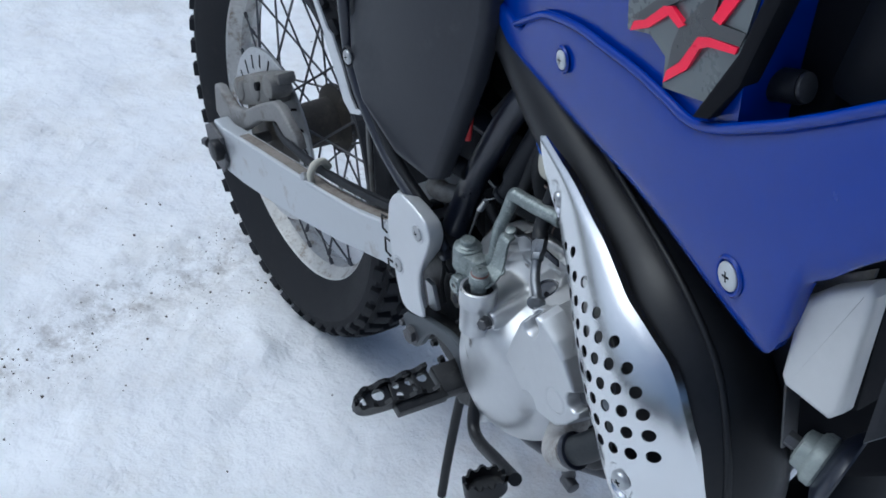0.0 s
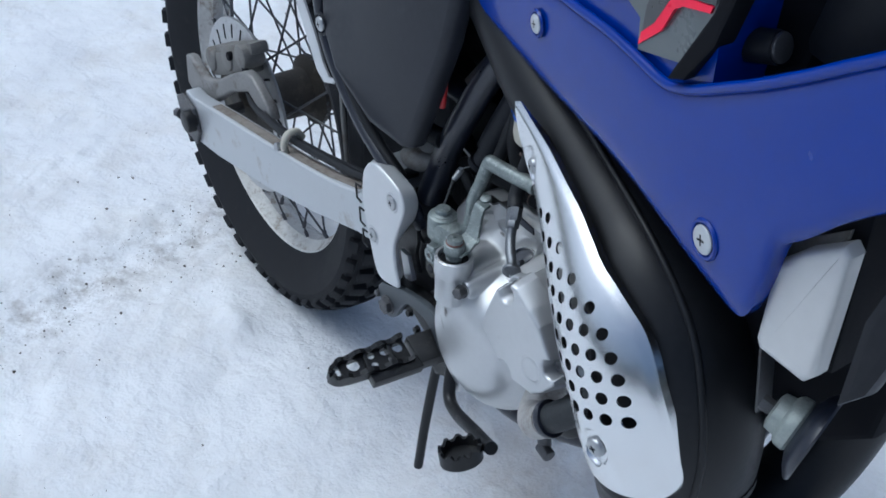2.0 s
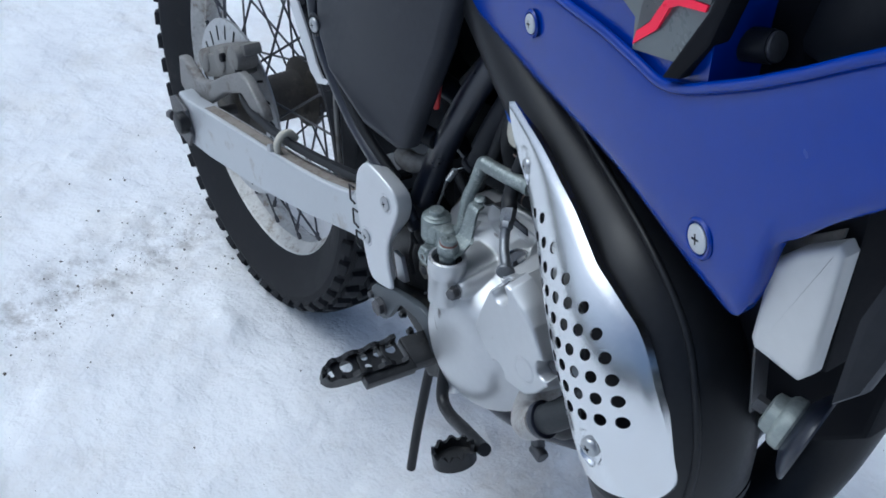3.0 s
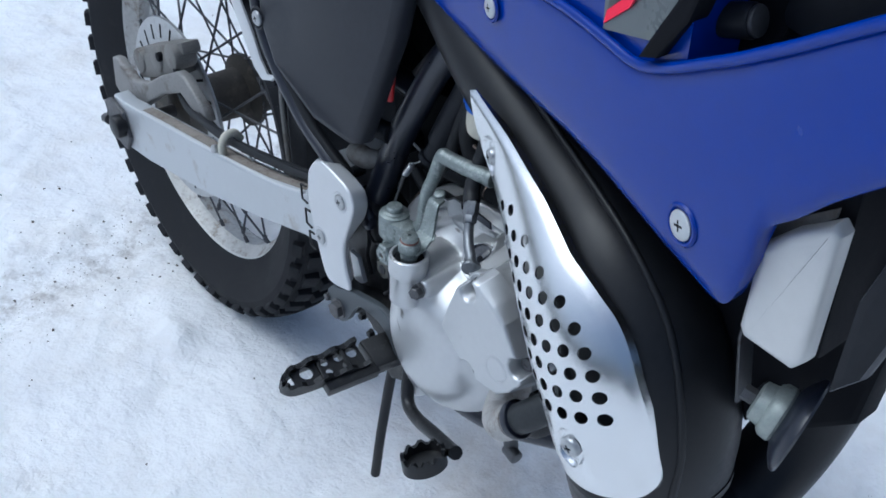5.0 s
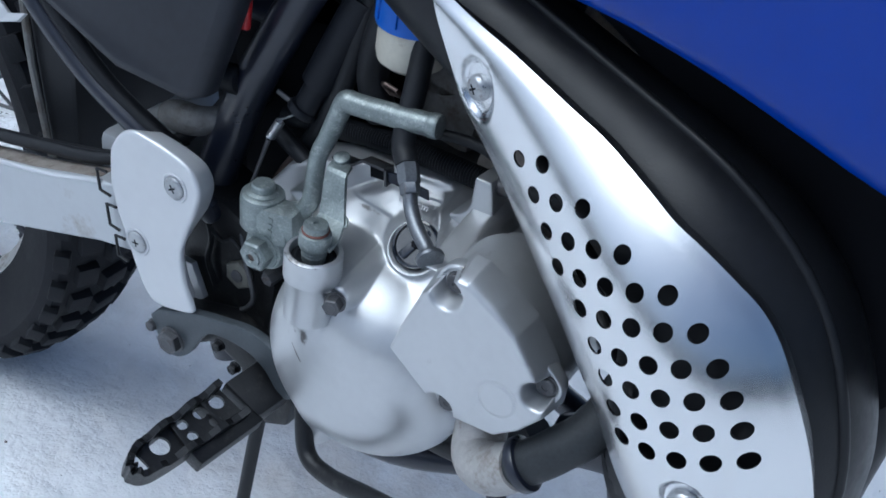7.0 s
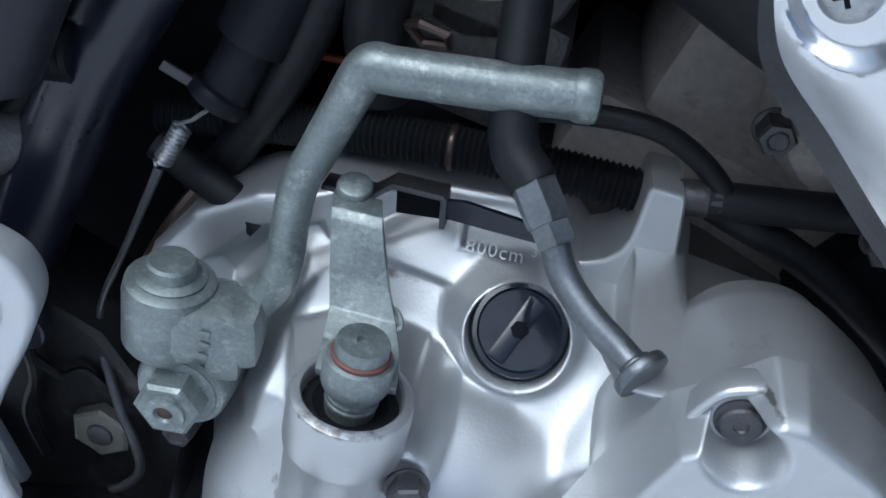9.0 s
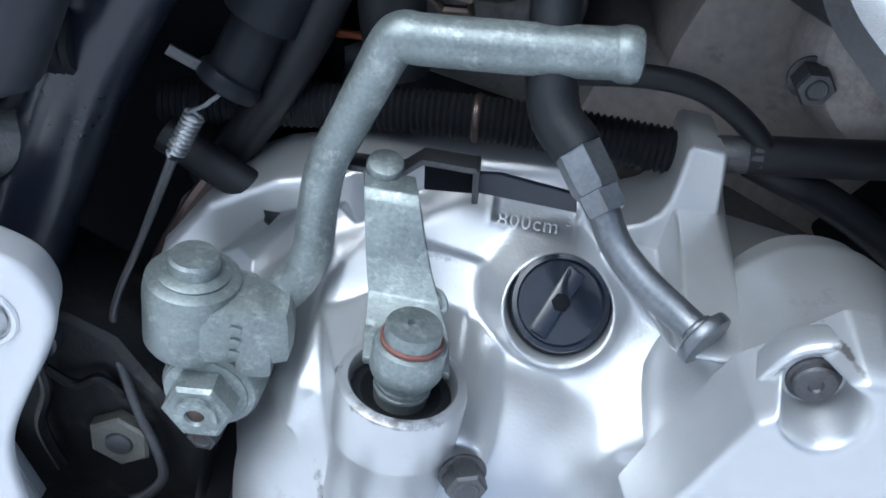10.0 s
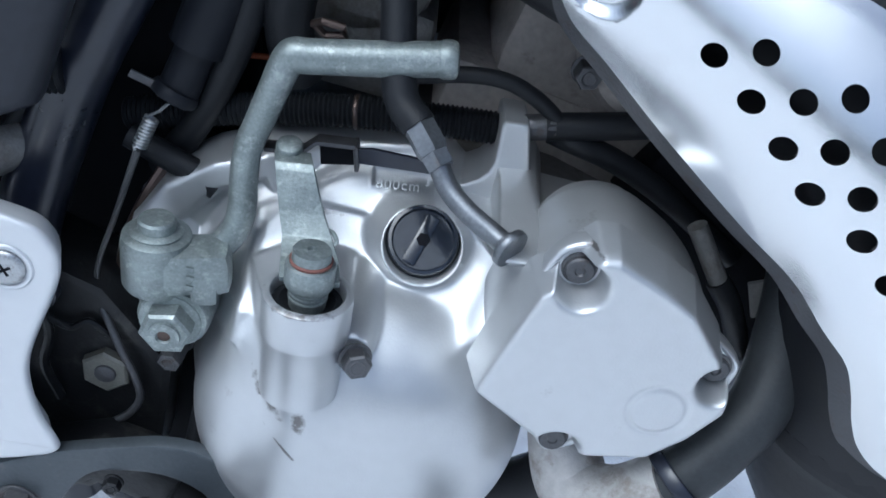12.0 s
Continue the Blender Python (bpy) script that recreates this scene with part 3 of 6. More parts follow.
def build_swingarm():
    arm = [(-0.690, 0.341), (-0.664, 0.341), (-0.560, 0.363), (-0.460, 0.383), (-0.370, 0.400), (-0.290, 0.420), (-0.225, 0.441), (-0.185, 0.448), (-0.178, 0.415), (-0.185, 0.398), (-0.225, 0.389), (-0.320, 0.356), (-0.440, 0.321), (-0.596, 0.285), (-0.680, 0.272), (-0.697, 0.300)]
    sw = part("swingarm", prism(arm, -0.131, -0.108, 0.004, 3), SATIN, bike, "pale satin aluminium swingarm, dirty on top")
    top = [(-0.610, 0.3528), (-0.560, 0.3634), (-0.460, 0.3834), (-0.370, 0.4004), (-0.290, 0.4204), (-0.225, 0.4414)]
    part("top_grime", prism(top + [(x, z - 0.002) for x, z in top[::-1]], -0.1262, -0.1122, 0.0003, 1), GRIME, sw, "brown grime on the arm's top")
    part("weld_seam", sweep([(-0.655, -0.130, 0.3430), (-0.46, -0.130, 0.3825), (-0.29, -0.130, 0.4195), (-0.22, -0.130, 0.4420)], 0.0018, 8), SILVER, sw)
    left = [(x, z) for x, z in arm]
    part("swingarm_beam", prism(left, 0.092, 0.131, 0.004, 3), SATIN, bike)
    part("swingarm_bridge", box((0.05, 0.19, 0.06), pose(-0.235, 0, 0.42), 0.008), SATIN, bike)
    ad = part("chain_adjuster", prism([(-0.712, 0.325), (-0.690, 0.338), (-0.655, 0.330), (-0.640, 0.300), (-0.655, 0.275), (-0.695, 0.280)], -0.137, -0.1315, 0.0015), DULL, sw, "dark adjuster plate behind the axle nut")
    hex_bolt((-0.705, -0.135, 0.298), (-1, -0.2, -0.2), ad, 0.012, 0.012, "adjuster_bolt", DULL)
    # the caliper's bracket and caliper above the arm
    br = [(-0.752, 0.362), (-0.737, 0.366), (-0.690, 0.352), (-0.650, 0.366), (-0.600, 0.398), (-0.552, 0.424), (-0.532, 0.425), (-0.488, 0.402), (-0.480, 0.388), (-0.492, 0.380), (-0.520, 0.388), (-0.545, 0.398), (-0.600, 0.372), (-0.650, 0.335), (-0.690, 0.306), (-0.730, 0.304), (-0.756, 0.318)]
    cb = part("caliper_bracket", prism(br, -0.102, -0.088, 0.004, 3), BRACKET, bike, "grey alloy brake caliper bracket")
    # opening drawn as a near-black inlay, its shade in the colour
    part("bracket_window", prism([(-0.742, 0.350), (-0.720, 0.340), (-0.712, 0.322), (-0.738, 0.320)], -0.1008, -0.096, 0.0005), DARK, cb)
    hex_bolt((-0.494, -0.100, 0.391), OUT, cb, 0.008, 0.003, "pin", DULL)
    bm = box((0.120, 0.036, 0.034), pose(-0.650, -0.070, 0.388, 0, -24, 0), 0.008)
    box((0.100, 0.030, 0.018), pose(-0.640, -0.068, 0.410, 0, -24, 0), 0.006, bm)
    box((0.060, 0.026, 0.016), pose(-0.600, -0.068, 0.428, 0, -24, 0), 0.005, bm)
    for x, z in ((-0.690, 0.378), (-0.635, 0.402), (-0.590, 0.424)):
        disc((x, -0.060, z), (0, -1, 0), 0.017, 0.031, 0.004, bm=bm)
    cal = part("brake_caliper", bm, CASE, bike, "dirty grey brake caliper")
    part("caliper_pin", disc((-0.622, -0.086, 0.412), (0, -1, 0), 0.006, 0.007), DARK, cal)
    # hose on top of the arm with its pale clamps
    hose = part("brake_hose", sweep([(-0.60, -0.080, 0.43), (-0.55, -0.096, 0.385), (-0.47, -0.108, 0.394), (-0.40, -0.113, 0.406), (-0.30, -0.113, 0.428), (-0.22, -0.109, 0.451), (-0.17, -0.08, 0.49), (-0.14, -0.05, 0.56)], 0.0048), RUBBER, bike, "black brake hose")
    part("second_hose", sweep([(-0.55, -0.090, 0.376), (-0.47, -0.101, 0.389), (-0.40, -0.104, 0.401), (-0.30, -0.103, 0.424), (-0.22, -0.098, 0.447), (-0.19, -0.08, 0.465)], 0.0036), RUBBER, hose)
    for x, z, w in ((-0.395, 0.411, 0.0046),):
        bm = sweep([(x, -0.126, z - 0.016), (x, -0.127, z - 0.003), (x, -0.121, z + 0.007), (x, -0.111, z + 0.008), (x, -0.103, z - 0.002)], w, 10)
        part("hose_clamp", bm, CREAM, hose, "plastic hose clamp")
    part("clamp_screw", disc((-0.405, -0.128, 0.399), (0, -1, 0.2), 0.0048, 0.006), STEEL, hose)


build_swingarm()


def build_side_plate():
    o = [(-0.203, 0.471), (-0.201, 0.482), (-0.192, 0.495), (-0.182, 0.5005), (-0.174, 0.501), (-0.155, 0.499), (-0.138, 0.4945), (-0.1305, 0.488), (-0.1275, 0.478), (-0.130, 0.465), (-0.137, 0.446), (-0.142, 0.430), (-0.143, 0.417), (-0.140, 0.399), (-0.1335, 0.384), (-0.1345, 0.3785), (-0.143, 0.3745), (-0.163, 0.3695), (-0.174, 0.373), (-0.182, 0.386), (-0.190, 0.407), (-0.199, 0.432), (-0.2035, 0.452)]
    o = [tuple(p) for p in curve_points(o + o[:1], 4)][:-1]
    cast = lambda x, y, z: (x, y, z) if y < -0.130 else (-0.170 + (x + 0.170) * 0.86, y - 0.013 * min(1, max(0, (0.455 - z) / 0.03)), 0.432 + (z - 0.432) * 0.88)
    pl = part("frame_guard_plate", prism(o, -0.1422, -0.1200, 0.004, 4, to=cast), SILVER, bike, "smooth pale silver frame guard plate")
    for x, z, q in ((-0.147, 0.475, 30), (-0.181, 0.416, 10)):
        part("screw_seat", lathe([(0.0105, 0.0), (0.0098, 0.0006), (0.0085, 0.0004)], (x, -0.1424, z), OUT, 28), SILVER, pl)
        screw((x, -0.1424, z), OUT, pl, 0.0076, 0.0022, STEEL, turn=q)
    part("lower_tab", prism([(-0.174, 0.391), (-0.160, 0.391), (-0.149, 0.366), (-0.163, 0.354)], -0.114, -0.109, 0.001), SILVER, pl)
    for z in (0.450, 0.425, 0.402):
        x = -0.213 + (0.45 - z) * 0.28
        loop = sweep([(x + 0.006, -0.1415, z + 0.009), (x - 0.003, -0.1415, z + 0.008), (x - 0.001, -0.1415, z - 0.008), (x + 0.008, -0.1415, z - 0.009)], 0.0011, 8, smooth=False)
        part("wire_loop", loop, PEG, pl)
    return pl


build_side_plate().location = (-0.0015, 0.0065, -0.0022)


ARM = material("grey_worn_lever", (0.075, 0.085, 0.095), 0.45, 0.4, 0.2, 40, 0.1, 500, (0.13, 0.13, 0.13), 0.2, 60)


def build_frame():
    fr = part("frame_tube", sweep([(-0.145, -0.082, 0.30), (-0.168, -0.084, 0.38), (-0.165, -0.082, 0.44), (-0.148, -0.078, 0.500), (-0.126, -0.074, 0.555), (-0.080, -0.066, 0.640), (0.00, -0.055, 0.72), (0.2, -0.03, 0.80)], [0.015, 0.015, 0.0145, 0.0135, 0.013, 0.013, 0.013, 0.013], 20), BLACK, bike, "gloss black frame tube")
    part("left_tube", sweep([(-0.135, 0.075, 0.30), (-0.18, 0.075, 0.40), (-0.165, 0.066, 0.500), (-0.075, 0.058, 0.640), (0.2, 0.03, 0.80)], 0.015, 14), BLACK, fr)
    part("gusset", prism([(-0.195, 0.330), (-0.200, 0.430), (-0.175, 0.460), (-0.125, 0.440), (-0.095, 0.400), (-0.100, 0.345), (-0.135, 0.315)], -0.100, -0.060, 0.004), PEG, fr, "black painted pivot gusset with chipped edges")
    part("rear_rail", sweep([(-0.125, -0.065, 0.575), (-0.26, -0.085, 0.60), (-0.42, -0.09, 0.68), (-0.6, -0.09, 0.76)], 0.011, 12), BLACK, fr)
    part("cross_brace", sweep([(-0.165, -0.060, 0.50), (-0.165, 0.06, 0.50)], 0.012, 12), BLACK, fr)
    nut = hex_bolt((-0.1235, -0.0975, 0.397), OUT, fr, 0.0195, 0.006, "pivot_nut", NUT, 0.0112, False, "worn swingarm pivot nut")
    part("pivot_end", disc((-0.1235, -0.1020, 0.397), OUT, 0.0048, 0.0040, 0.001), DULL, nut)
    part("small_bolt_boss", disc((-0.150, -0.092, 0.437), OUT, 0.008, 0.014, 0.001), BLACK, fr)
    part("down_tube", sweep([(0.30, 0.0, 0.86), (0.24, 0.0, 0.62), (0.18, 0.0, 0.36), (0.10, 0.0, 0.30)], 0.02, 14), BLACK, fr)
    for s in (-1, 1):
        part("cradle_tube", sweep([(0.10, s * 0.03, 0.30), (0.0, s * 0.075, 0.285), (-0.10, s * 0.08, 0.29), (-0.14, s * 0.075, 0.31)], 0.011, 12), BLACK, fr)
    # peg bracket, brake lever arm over it
    br = part("peg_bracket", prism([(-0.170, 0.358), (-0.150, 0.362), (-0.120, 0.372), (-0.085, 0.360), (-0.055, 0.335), (-0.060, 0.310), (-0.078, 0.300), (-0.095, 0.315), (-0.102, 0.340), (-0.125, 0.350), (-0.142, 0.338), (-0.155, 0.328), (-0.172, 0.338)], -0.126, -0.104, 0.004), PEG, bike, "black steel footpeg bracket")
    hex_bolt((-0.150, -0.126, 0.343), OUT, br, 0.013, 0.007, "bracket_bolt", DULL)
    for x, z in ((-0.112, 0.362), (-0.098, 0.350)):
        hex_bolt((x, -0.134, z), OUT, br, 0.007, 0.004, "small_bolt", PEG)
    lever = [(-0.176, 0.352), (-0.168, 0.361), (-0.156, 0.3665), (-0.136, 0.3755), (-0.113, 0.382), (-0.091, 0.387), (-0.072, 0.384), (-0.056, 0.372), (-0.050, 0.352), (-0.060, 0.345), (-0.074, 0.361), (-0.091, 0.369), (-0.113, 0.368), (-0.124, 0.363), (-0.133, 0.350), (-0.139, 0.338), (-0.148, 0.328), (-0.158, 0.3245), (-0.167, 0.329), (-0.171, 0.340)]
    arm = part("brake_lever_arm", prism([tuple(p) for p in curve_points(lever + lever[:1], 3)][:-1], -0.134, -0.127, 0.0015, 2), ARM, bike, "flat dark grey brake lever arm")
    hex_bolt((-0.155, -0.134, 0.341), OUT, arm, 0.016, 0.006, "pivot_bolt", DULL)
    hex_bolt((-0.1745, -0.132, 0.343), OUT, arm, 0.007, 0.004, "stop_bolt", DULL)


build_frame()


def build_peg():
    """A toothed footpeg: two toothed rails joined at the rounded tip, with cross walls between them."""
    peg = group("footpeg", "black serrated steel footpeg with dirt")
    b0, b1 = Vector((-0.091, -0.160, 0.356)), Vector((-0.096, -0.226, 0.352))
    f0, f1 = Vector((-0.067, -0.160, 0.346)), Vector((-0.078, -0.232, 0.347))
    up = (b1 - b0).cross(f0 - b0).normalized()
    up = up if up.z > 0 else -up
    mid = (b1 + f1) / 2
    out = (mid - (b0 + f0) / 2).normalized()
    tip = mid + out * 0.009
    rail = [b0, b0.lerp(b1, 0.5), b1, b1.lerp(tip, 0.75) + out * 0.004, tip, f1.lerp(tip, 0.75) + out * 0.004, f1, f0.lerp(f1, 0.5), f0]
    pts = [Vector(p) for p in curve_points([tuple(p) for p in rail], 6)]
    bm = bmesh.new()
    ring = []
    for i, p in enumerate(pts):
        d = (pts[min(i + 1, len(pts) - 1)] - pts[max(i - 1, 0)]).normalized()
        s = d.cross(up).normalized() * 0.0022
        tooth = 0.0045 if (i % 4) in (0, 1) else 0.0
        ring.append([bm.verts.new(p + s - up * 0.011), bm.verts.new(p - s - up * 0.011), bm.verts.new(p - s + up * (0.004 + tooth)), bm.verts.new(p + s + up * (0.004 + tooth))])
    for a, b in zip(ring, ring[1:]):
        for k in range(4):
            bm.faces.new((a[k], a[(k + 1) % 4], b[(k + 1) % 4], b[k]))
    part("toothed_rail", bm, PEG, peg, sharp=25)
    for t in (0.25, 0.62):
        p, q = b0.lerp(b1, t), f0.lerp(f1, t)
        d = (q - p).normalized()
        m = Matrix.Translation((p + q) / 2 - up * 0.004) @ Matrix(((d.x, out.x, up.x), (d.y, out.y, up.y), (d.z, out.z, up.z))).to_4x4()
        part("cross_wall", box(((q - p).length, 0.0035, 0.014), m, 0.0005), PEG, peg)
    # perforated floor under the teeth
    d = (f0 - b0).normalized()
    wide = (f0 - b0).length
    floor = perforated([(0.001, 0.0), (wide - 0.001, 0.0), (wide - 0.003, 0.070), (0.003, 0.070)], [(0.0080, 0.008, 0.0050), (0.0078, 0.022, 0.0042), (0.0076, 0.036, 0.0036), (0.0180, 0.018, 0.0042), (0.0175, 0.036, 0.0034), (0.0110, 0.056, 0.0062)], 0.003, lambda u, v: b0 + d * u + out * v - up * 0.001, -up, 0.003)
    part("perforated_floor", floor, PEG, peg)
    m = Matrix.Translation((b0 + f0) / 2 - out * 0.008 - up * 0.004) @ Matrix(((d.x, out.x, up.x), (d.y, out.y, up.y), (d.z, out.z, up.z))).to_4x4()
    part("hinge_block", box((0.032, 0.044, 0.020), m @ pose(0.004, -0.018, -0.003), 0.003), PEG, peg)
    part("front_plate", box((0.014, 0.052, 0.014), Matrix.Translation(f0.lerp(f1, 0.28) + d * 0.004 - up * 0.006) @ m.to_3x3().to_4x4(), 0.0008), PEG, peg)


build_peg()


def build_pedal():
    ped = part("brake_pedal", sweep([(-0.045, -0.128, 0.372), (-0.040, -0.134, 0.345), (-0.028, -0.144, 0.322), (-0.006, -0.151, 0.322), (0.030, -0.160, 0.338), (0.062, -0.168, 0.352), (0.072, -0.171, 0.358)], 0.0062, 12), PEG, bike, "black bent brake pedal lever")
    c, up, out = Vector((0.056, -0.192, 0.352)), Vector((-0.15, -0.1, 1)).normalized(), Vector((-0.35, -0.9, 0))
    ring = []
    bm = bmesh.new()
    out = (out - up * out.dot(up)).normalized()
    side = up.cross(out)
    for i in range(41):
        a = 2 * math.pi * i / 40
        p = c + side * 0.0130 * math.cos(a) + out * 0.018 * math.sin(a)
        o = (side * math.cos(a) / 0.016 + out * math.sin(a) / 0.024).normalized() * 0.0016
        tooth = 0.004 if i % 4 < 2 else 0
        ring.append([bm.verts.new(p + o - up * 0.010), bm.verts.new(p - o - up * 0.010), bm.verts.new(p - o + up * (0.003 + tooth)), bm.verts.new(p + o + up * (0.003 + tooth))])
    for a, b in zip(ring, ring[1:]):
        for k in range(4):
            bm.faces.new((a[k], a[(k + 1) % 4], b[(k + 1) % 4], b[k]))
    part("pedal_pad", bm, PEG, ped, "toothed pedal pad", 25)
    m = Matrix.Translation(c - up * 0.008) @ Matrix(((side.x, out.x, up.x), (side.y, out.y, up.y), (side.z, out.z, up.z))).to_4x4() @ Matrix.Diagonal((0.0130, 0.018, 1, 1))
    own = disc((0, 0, 0), (0, 0, 1), 1.0, 0.004, 0.0005, 32)
    bmesh.ops.transform(own, matrix=m, verts=own.verts)
    part("pad_floor", own, PEG, ped)
    part("drain_hose", sweep([(-0.075, -0.095, 0.42), (-0.088, -0.112, 0.32), (-0.097, -0.120, 0.22), (-0.106, -0.122, 0.132)], 0.0052, 12), RUBBER, bike, "thin black drain hose hanging down")


build_pedal()

# ---- engine, right side ----
PUMP = [(0.0285, 0.462), (0.033, 0.479), (0.043, 0.509), (0.049, 0.5145), (0.0615, 0.5275), (0.0675, 0.5275), (0.086, 0.5185), (0.0985, 0.5105), (0.113, 0.492), (0.122, 0.474), (0.122, 0.467), (0.112, 0.452), (0.099, 0.440), (0.076, 0.437), (0.058, 0.441)]
PUMP_SHIFT = (0.0015, -0.0005, 0.0020)
PUMP_BOLTS = ((0.0565, 0.5155), (0.1165, 0.4800), (0.0645, 0.4345))
FLANGE = [(-0.122, 0.445), (-0.117, 0.467), (-0.104, 0.485), (-0.084, 0.4985), (-0.062, 0.506), (-0.045, 0.5085), (-0.027, 0.5105), (0.006, 0.5150), (0.0125, 0.5115), (0.019, 0.5055), (0.028, 0.5035), (0.046, 0.5025), (0.058, 0.501), (0.085, 0.498), (0.106, 0.484), (0.117, 0.468), (0.122, 0.450), (0.100, 0.425), (0.068, 0.400), (0.050, 0.350), (0.010, 0.325), (-0.030, 0.318), (-0.062, 0.334), (-0.085, 0.370), (-0.092, 0.415), (-0.112, 0.428)]
FILLER, SLOPE = (0.0050, 0.4851), 0.92
TILT = Vector((0, -1, SLOPE)).normalized()


def cover_height(X, Z):
    def ease(a, b, q):
        q = np.clip((q - a) / (b - a), 0, 1)
        return q * q * (3 - 2 * q)

    deck = 0.0970 - SLOPE * (Z - FILLER[1])
    h = pad(sd_poly(X, Z, FLANGE), 0.0885 - 0.0145 * ease(-0.065, -0.030, X), 0.0035, 8)
    # sunken web under the top rim
    web = sd_poly(X, Z, [(-0.100, 0.467), (-0.084, 0.486), (-0.062, 0.496), (-0.058, 0.488), (-0.074, 0.480), (-0.088, 0.458)])
    h = h - 0.005 * np.clip(-web / 0.004, 0, 1)
    # the deck that slopes up and back from the dome to the rim, with a ridge across it
    slope = sd_poly(X, Z, [(-0.068, 0.440), (-0.064, 0.484), (-0.030, 0.505), (0.008, 0.5125), (0.026, 0.5125), (0.046, 0.500), (0.044, 0.440), (-0.01, 0.425)])
    ridge = 0.0026 * (1 - ease(0.4865, 0.4895, Z + 0.06 * (X + 0.015))) * (1 - ease(-0.016, -0.011, X)) * ease(-0.068, -0.060, X)
    h = smax(h, pad(slope, np.minimum(deck, 0.126 - 0.3 * (Z - 0.455)) - ridge + 0.0010 * ease(0.506, 0.511, Z), 0.007, 2.0), 0.004)
    q = np.hypot(X + 0.011, Z - 0.3965) / 0.0740
    dome = np.where(q < 1, 0.101 + 0.0550 * np.sqrt(np.maximum(1 - np.minimum(q, 1) ** 3.0, 0)), 0.101 - 0.25 * (q - 1))
    h = smax(h, dome, 0.008)
    # saddle from the dome up to the actuator boss
    dx = np.abs(X + 0.0357)
    r = 0.0152 - np.clip(0.455 - Z, 0, 0.05) * 0.08
    saddle = np.where(dx < r, 0.143 + np.sqrt(np.maximum(r * r - dx * dx, 0)), 0.143 - 3.2 * (dx - r))
    saddle = saddle - np.clip(0.462 - Z, 0, 1) * 0.10 - 8 * np.clip(Z - 0.470, 0, 1)
    h = smax(h, saddle, 0.0035)
    h = smax(h, pad(sd_circle(X, Z, (-0.0175, 0.4605), 0.0085), 0.1468, 0.002, 7), 0.003)
    # web from the dome to the pump housing
    web = sd_poly(X, Z, [(0.024, 0.456), (0.029, 0.470), (0.040, 0.492), (0.050, 0.49), (0.048, 0.456)])
    h = smax(h, pad(web, 0.120 - 0.8 * (Z - 0.470), 0.014, 1.2), 0.016)
    # rounded block under the lug, small boss behind the pipe
    root = sd_poly(X, Z, [(0.0300, 0.5185), (0.0425, 0.5195), (0.0462, 0.5162), (0.0485, 0.5122), (0.0502, 0.5060), (0.0505, 0.4960), (0.0440, 0.4915), (0.0350, 0.4930), (0.0298, 0.5000), (0.0296, 0.5100)])
    top = np.minimum(0.0850 + 5.2 * np.clip(0.5200 - Z, 0, 1), 0.1390 + 1.3 * (Z - 0.508))
    h = smax(h, pad(root, top, 0.0040, 2.6), 0.004)
    h = smax(h, pad(sd_circle(X, Z, (0.0258, 0.5075), 0.0056), 0.1075 - 0.4 * (Z - 0.508), 0.0032, 3.0), 0.003)
    # the valleys between dome, block and pump are softly rounded
    soft = ease(0.010, 0.018, X) * ease(0.432, 0.444, Z) * (1 - ease(0.494, 0.503, Z))
    for _ in range(36):
        P = np.pad(h, 1, mode="edge")
        h = h + soft * ((P[:-2, 1:-1] + P[2:, 1:-1] + P[1:-1, :-2] + P[1:-1, 2:]) / 4 - h)
    # filler neck, square to the deck
    dc = np.hypot(X - FILLER[0], (Z - FILLER[1]) * math.hypot(1, SLOPE))
    h = smax(h, deck + pad(dc - 0.0172, 0.0046, 0.0016, 1.3), 0.002)
    h = np.where(dc < 0.0160, np.minimum(h, deck - 0.002 + 6 * np.clip(dc - 0.0147, 0, 1)), h)
    # nothing reaches past the rim and the block
    out = np.minimum(sd_poly(X, Z, FLANGE), root)
    h = np.minimum(h, 0.080 + 30 * np.clip(-out, 0, 1) - 14 * np.clip(out, 0, 1))
    # clearance round the kick-start shaft
    kick = np.hypot(X + 0.101, Z - 0.450)
    h = np.minimum(h, 0.084 + 3.2 * np.clip(kick - 0.020, 0, 1))
    # sunken field for the oil quantity
    u, v = (X + 0.0062) + (Z - 0.5015) * 0.06, (Z - 0.5015) * math.hypot(1, SLOPE) - (X + 0.0062) * 0.06
    field = np.maximum(np.abs(u) - 0.0125, np.abs(v) - 0.0034)
    h = h - 0.0009 * np.clip(-field / 0.0006, 0, 1) + 0.0007 * np.exp(-(((field - 0.0008) / 0.0006) ** 2))
    return h


def pump_height(X, Z):
    sd = sd_poly(X, Z, PUMP)
    for c, r in zip(((0.0567, 0.5152), (0.1162, 0.4800), (0.0640, 0.4385)), (0.0090, 0.0084, 0.0090)):
        sd = np.maximum(sd, r - np.hypot(X - c[0], Z - c[1]))
    h = pad(sd, 0.1605, 0.0028, 6)
    ring = np.hypot(X - 0.0965, Z - 0.466)
    return h + 0.0010 * np.clip(1 - ((X - 0.075) ** 2 + (Z - 0.482) ** 2) / 0.05**2, 0, 1) - 0.0006 * np.exp(-(((ring - 0.0112) / 0.0010) ** 2)) + 0.0004 * np.clip((0.0105 - ring) / 0.001, 0, 1)


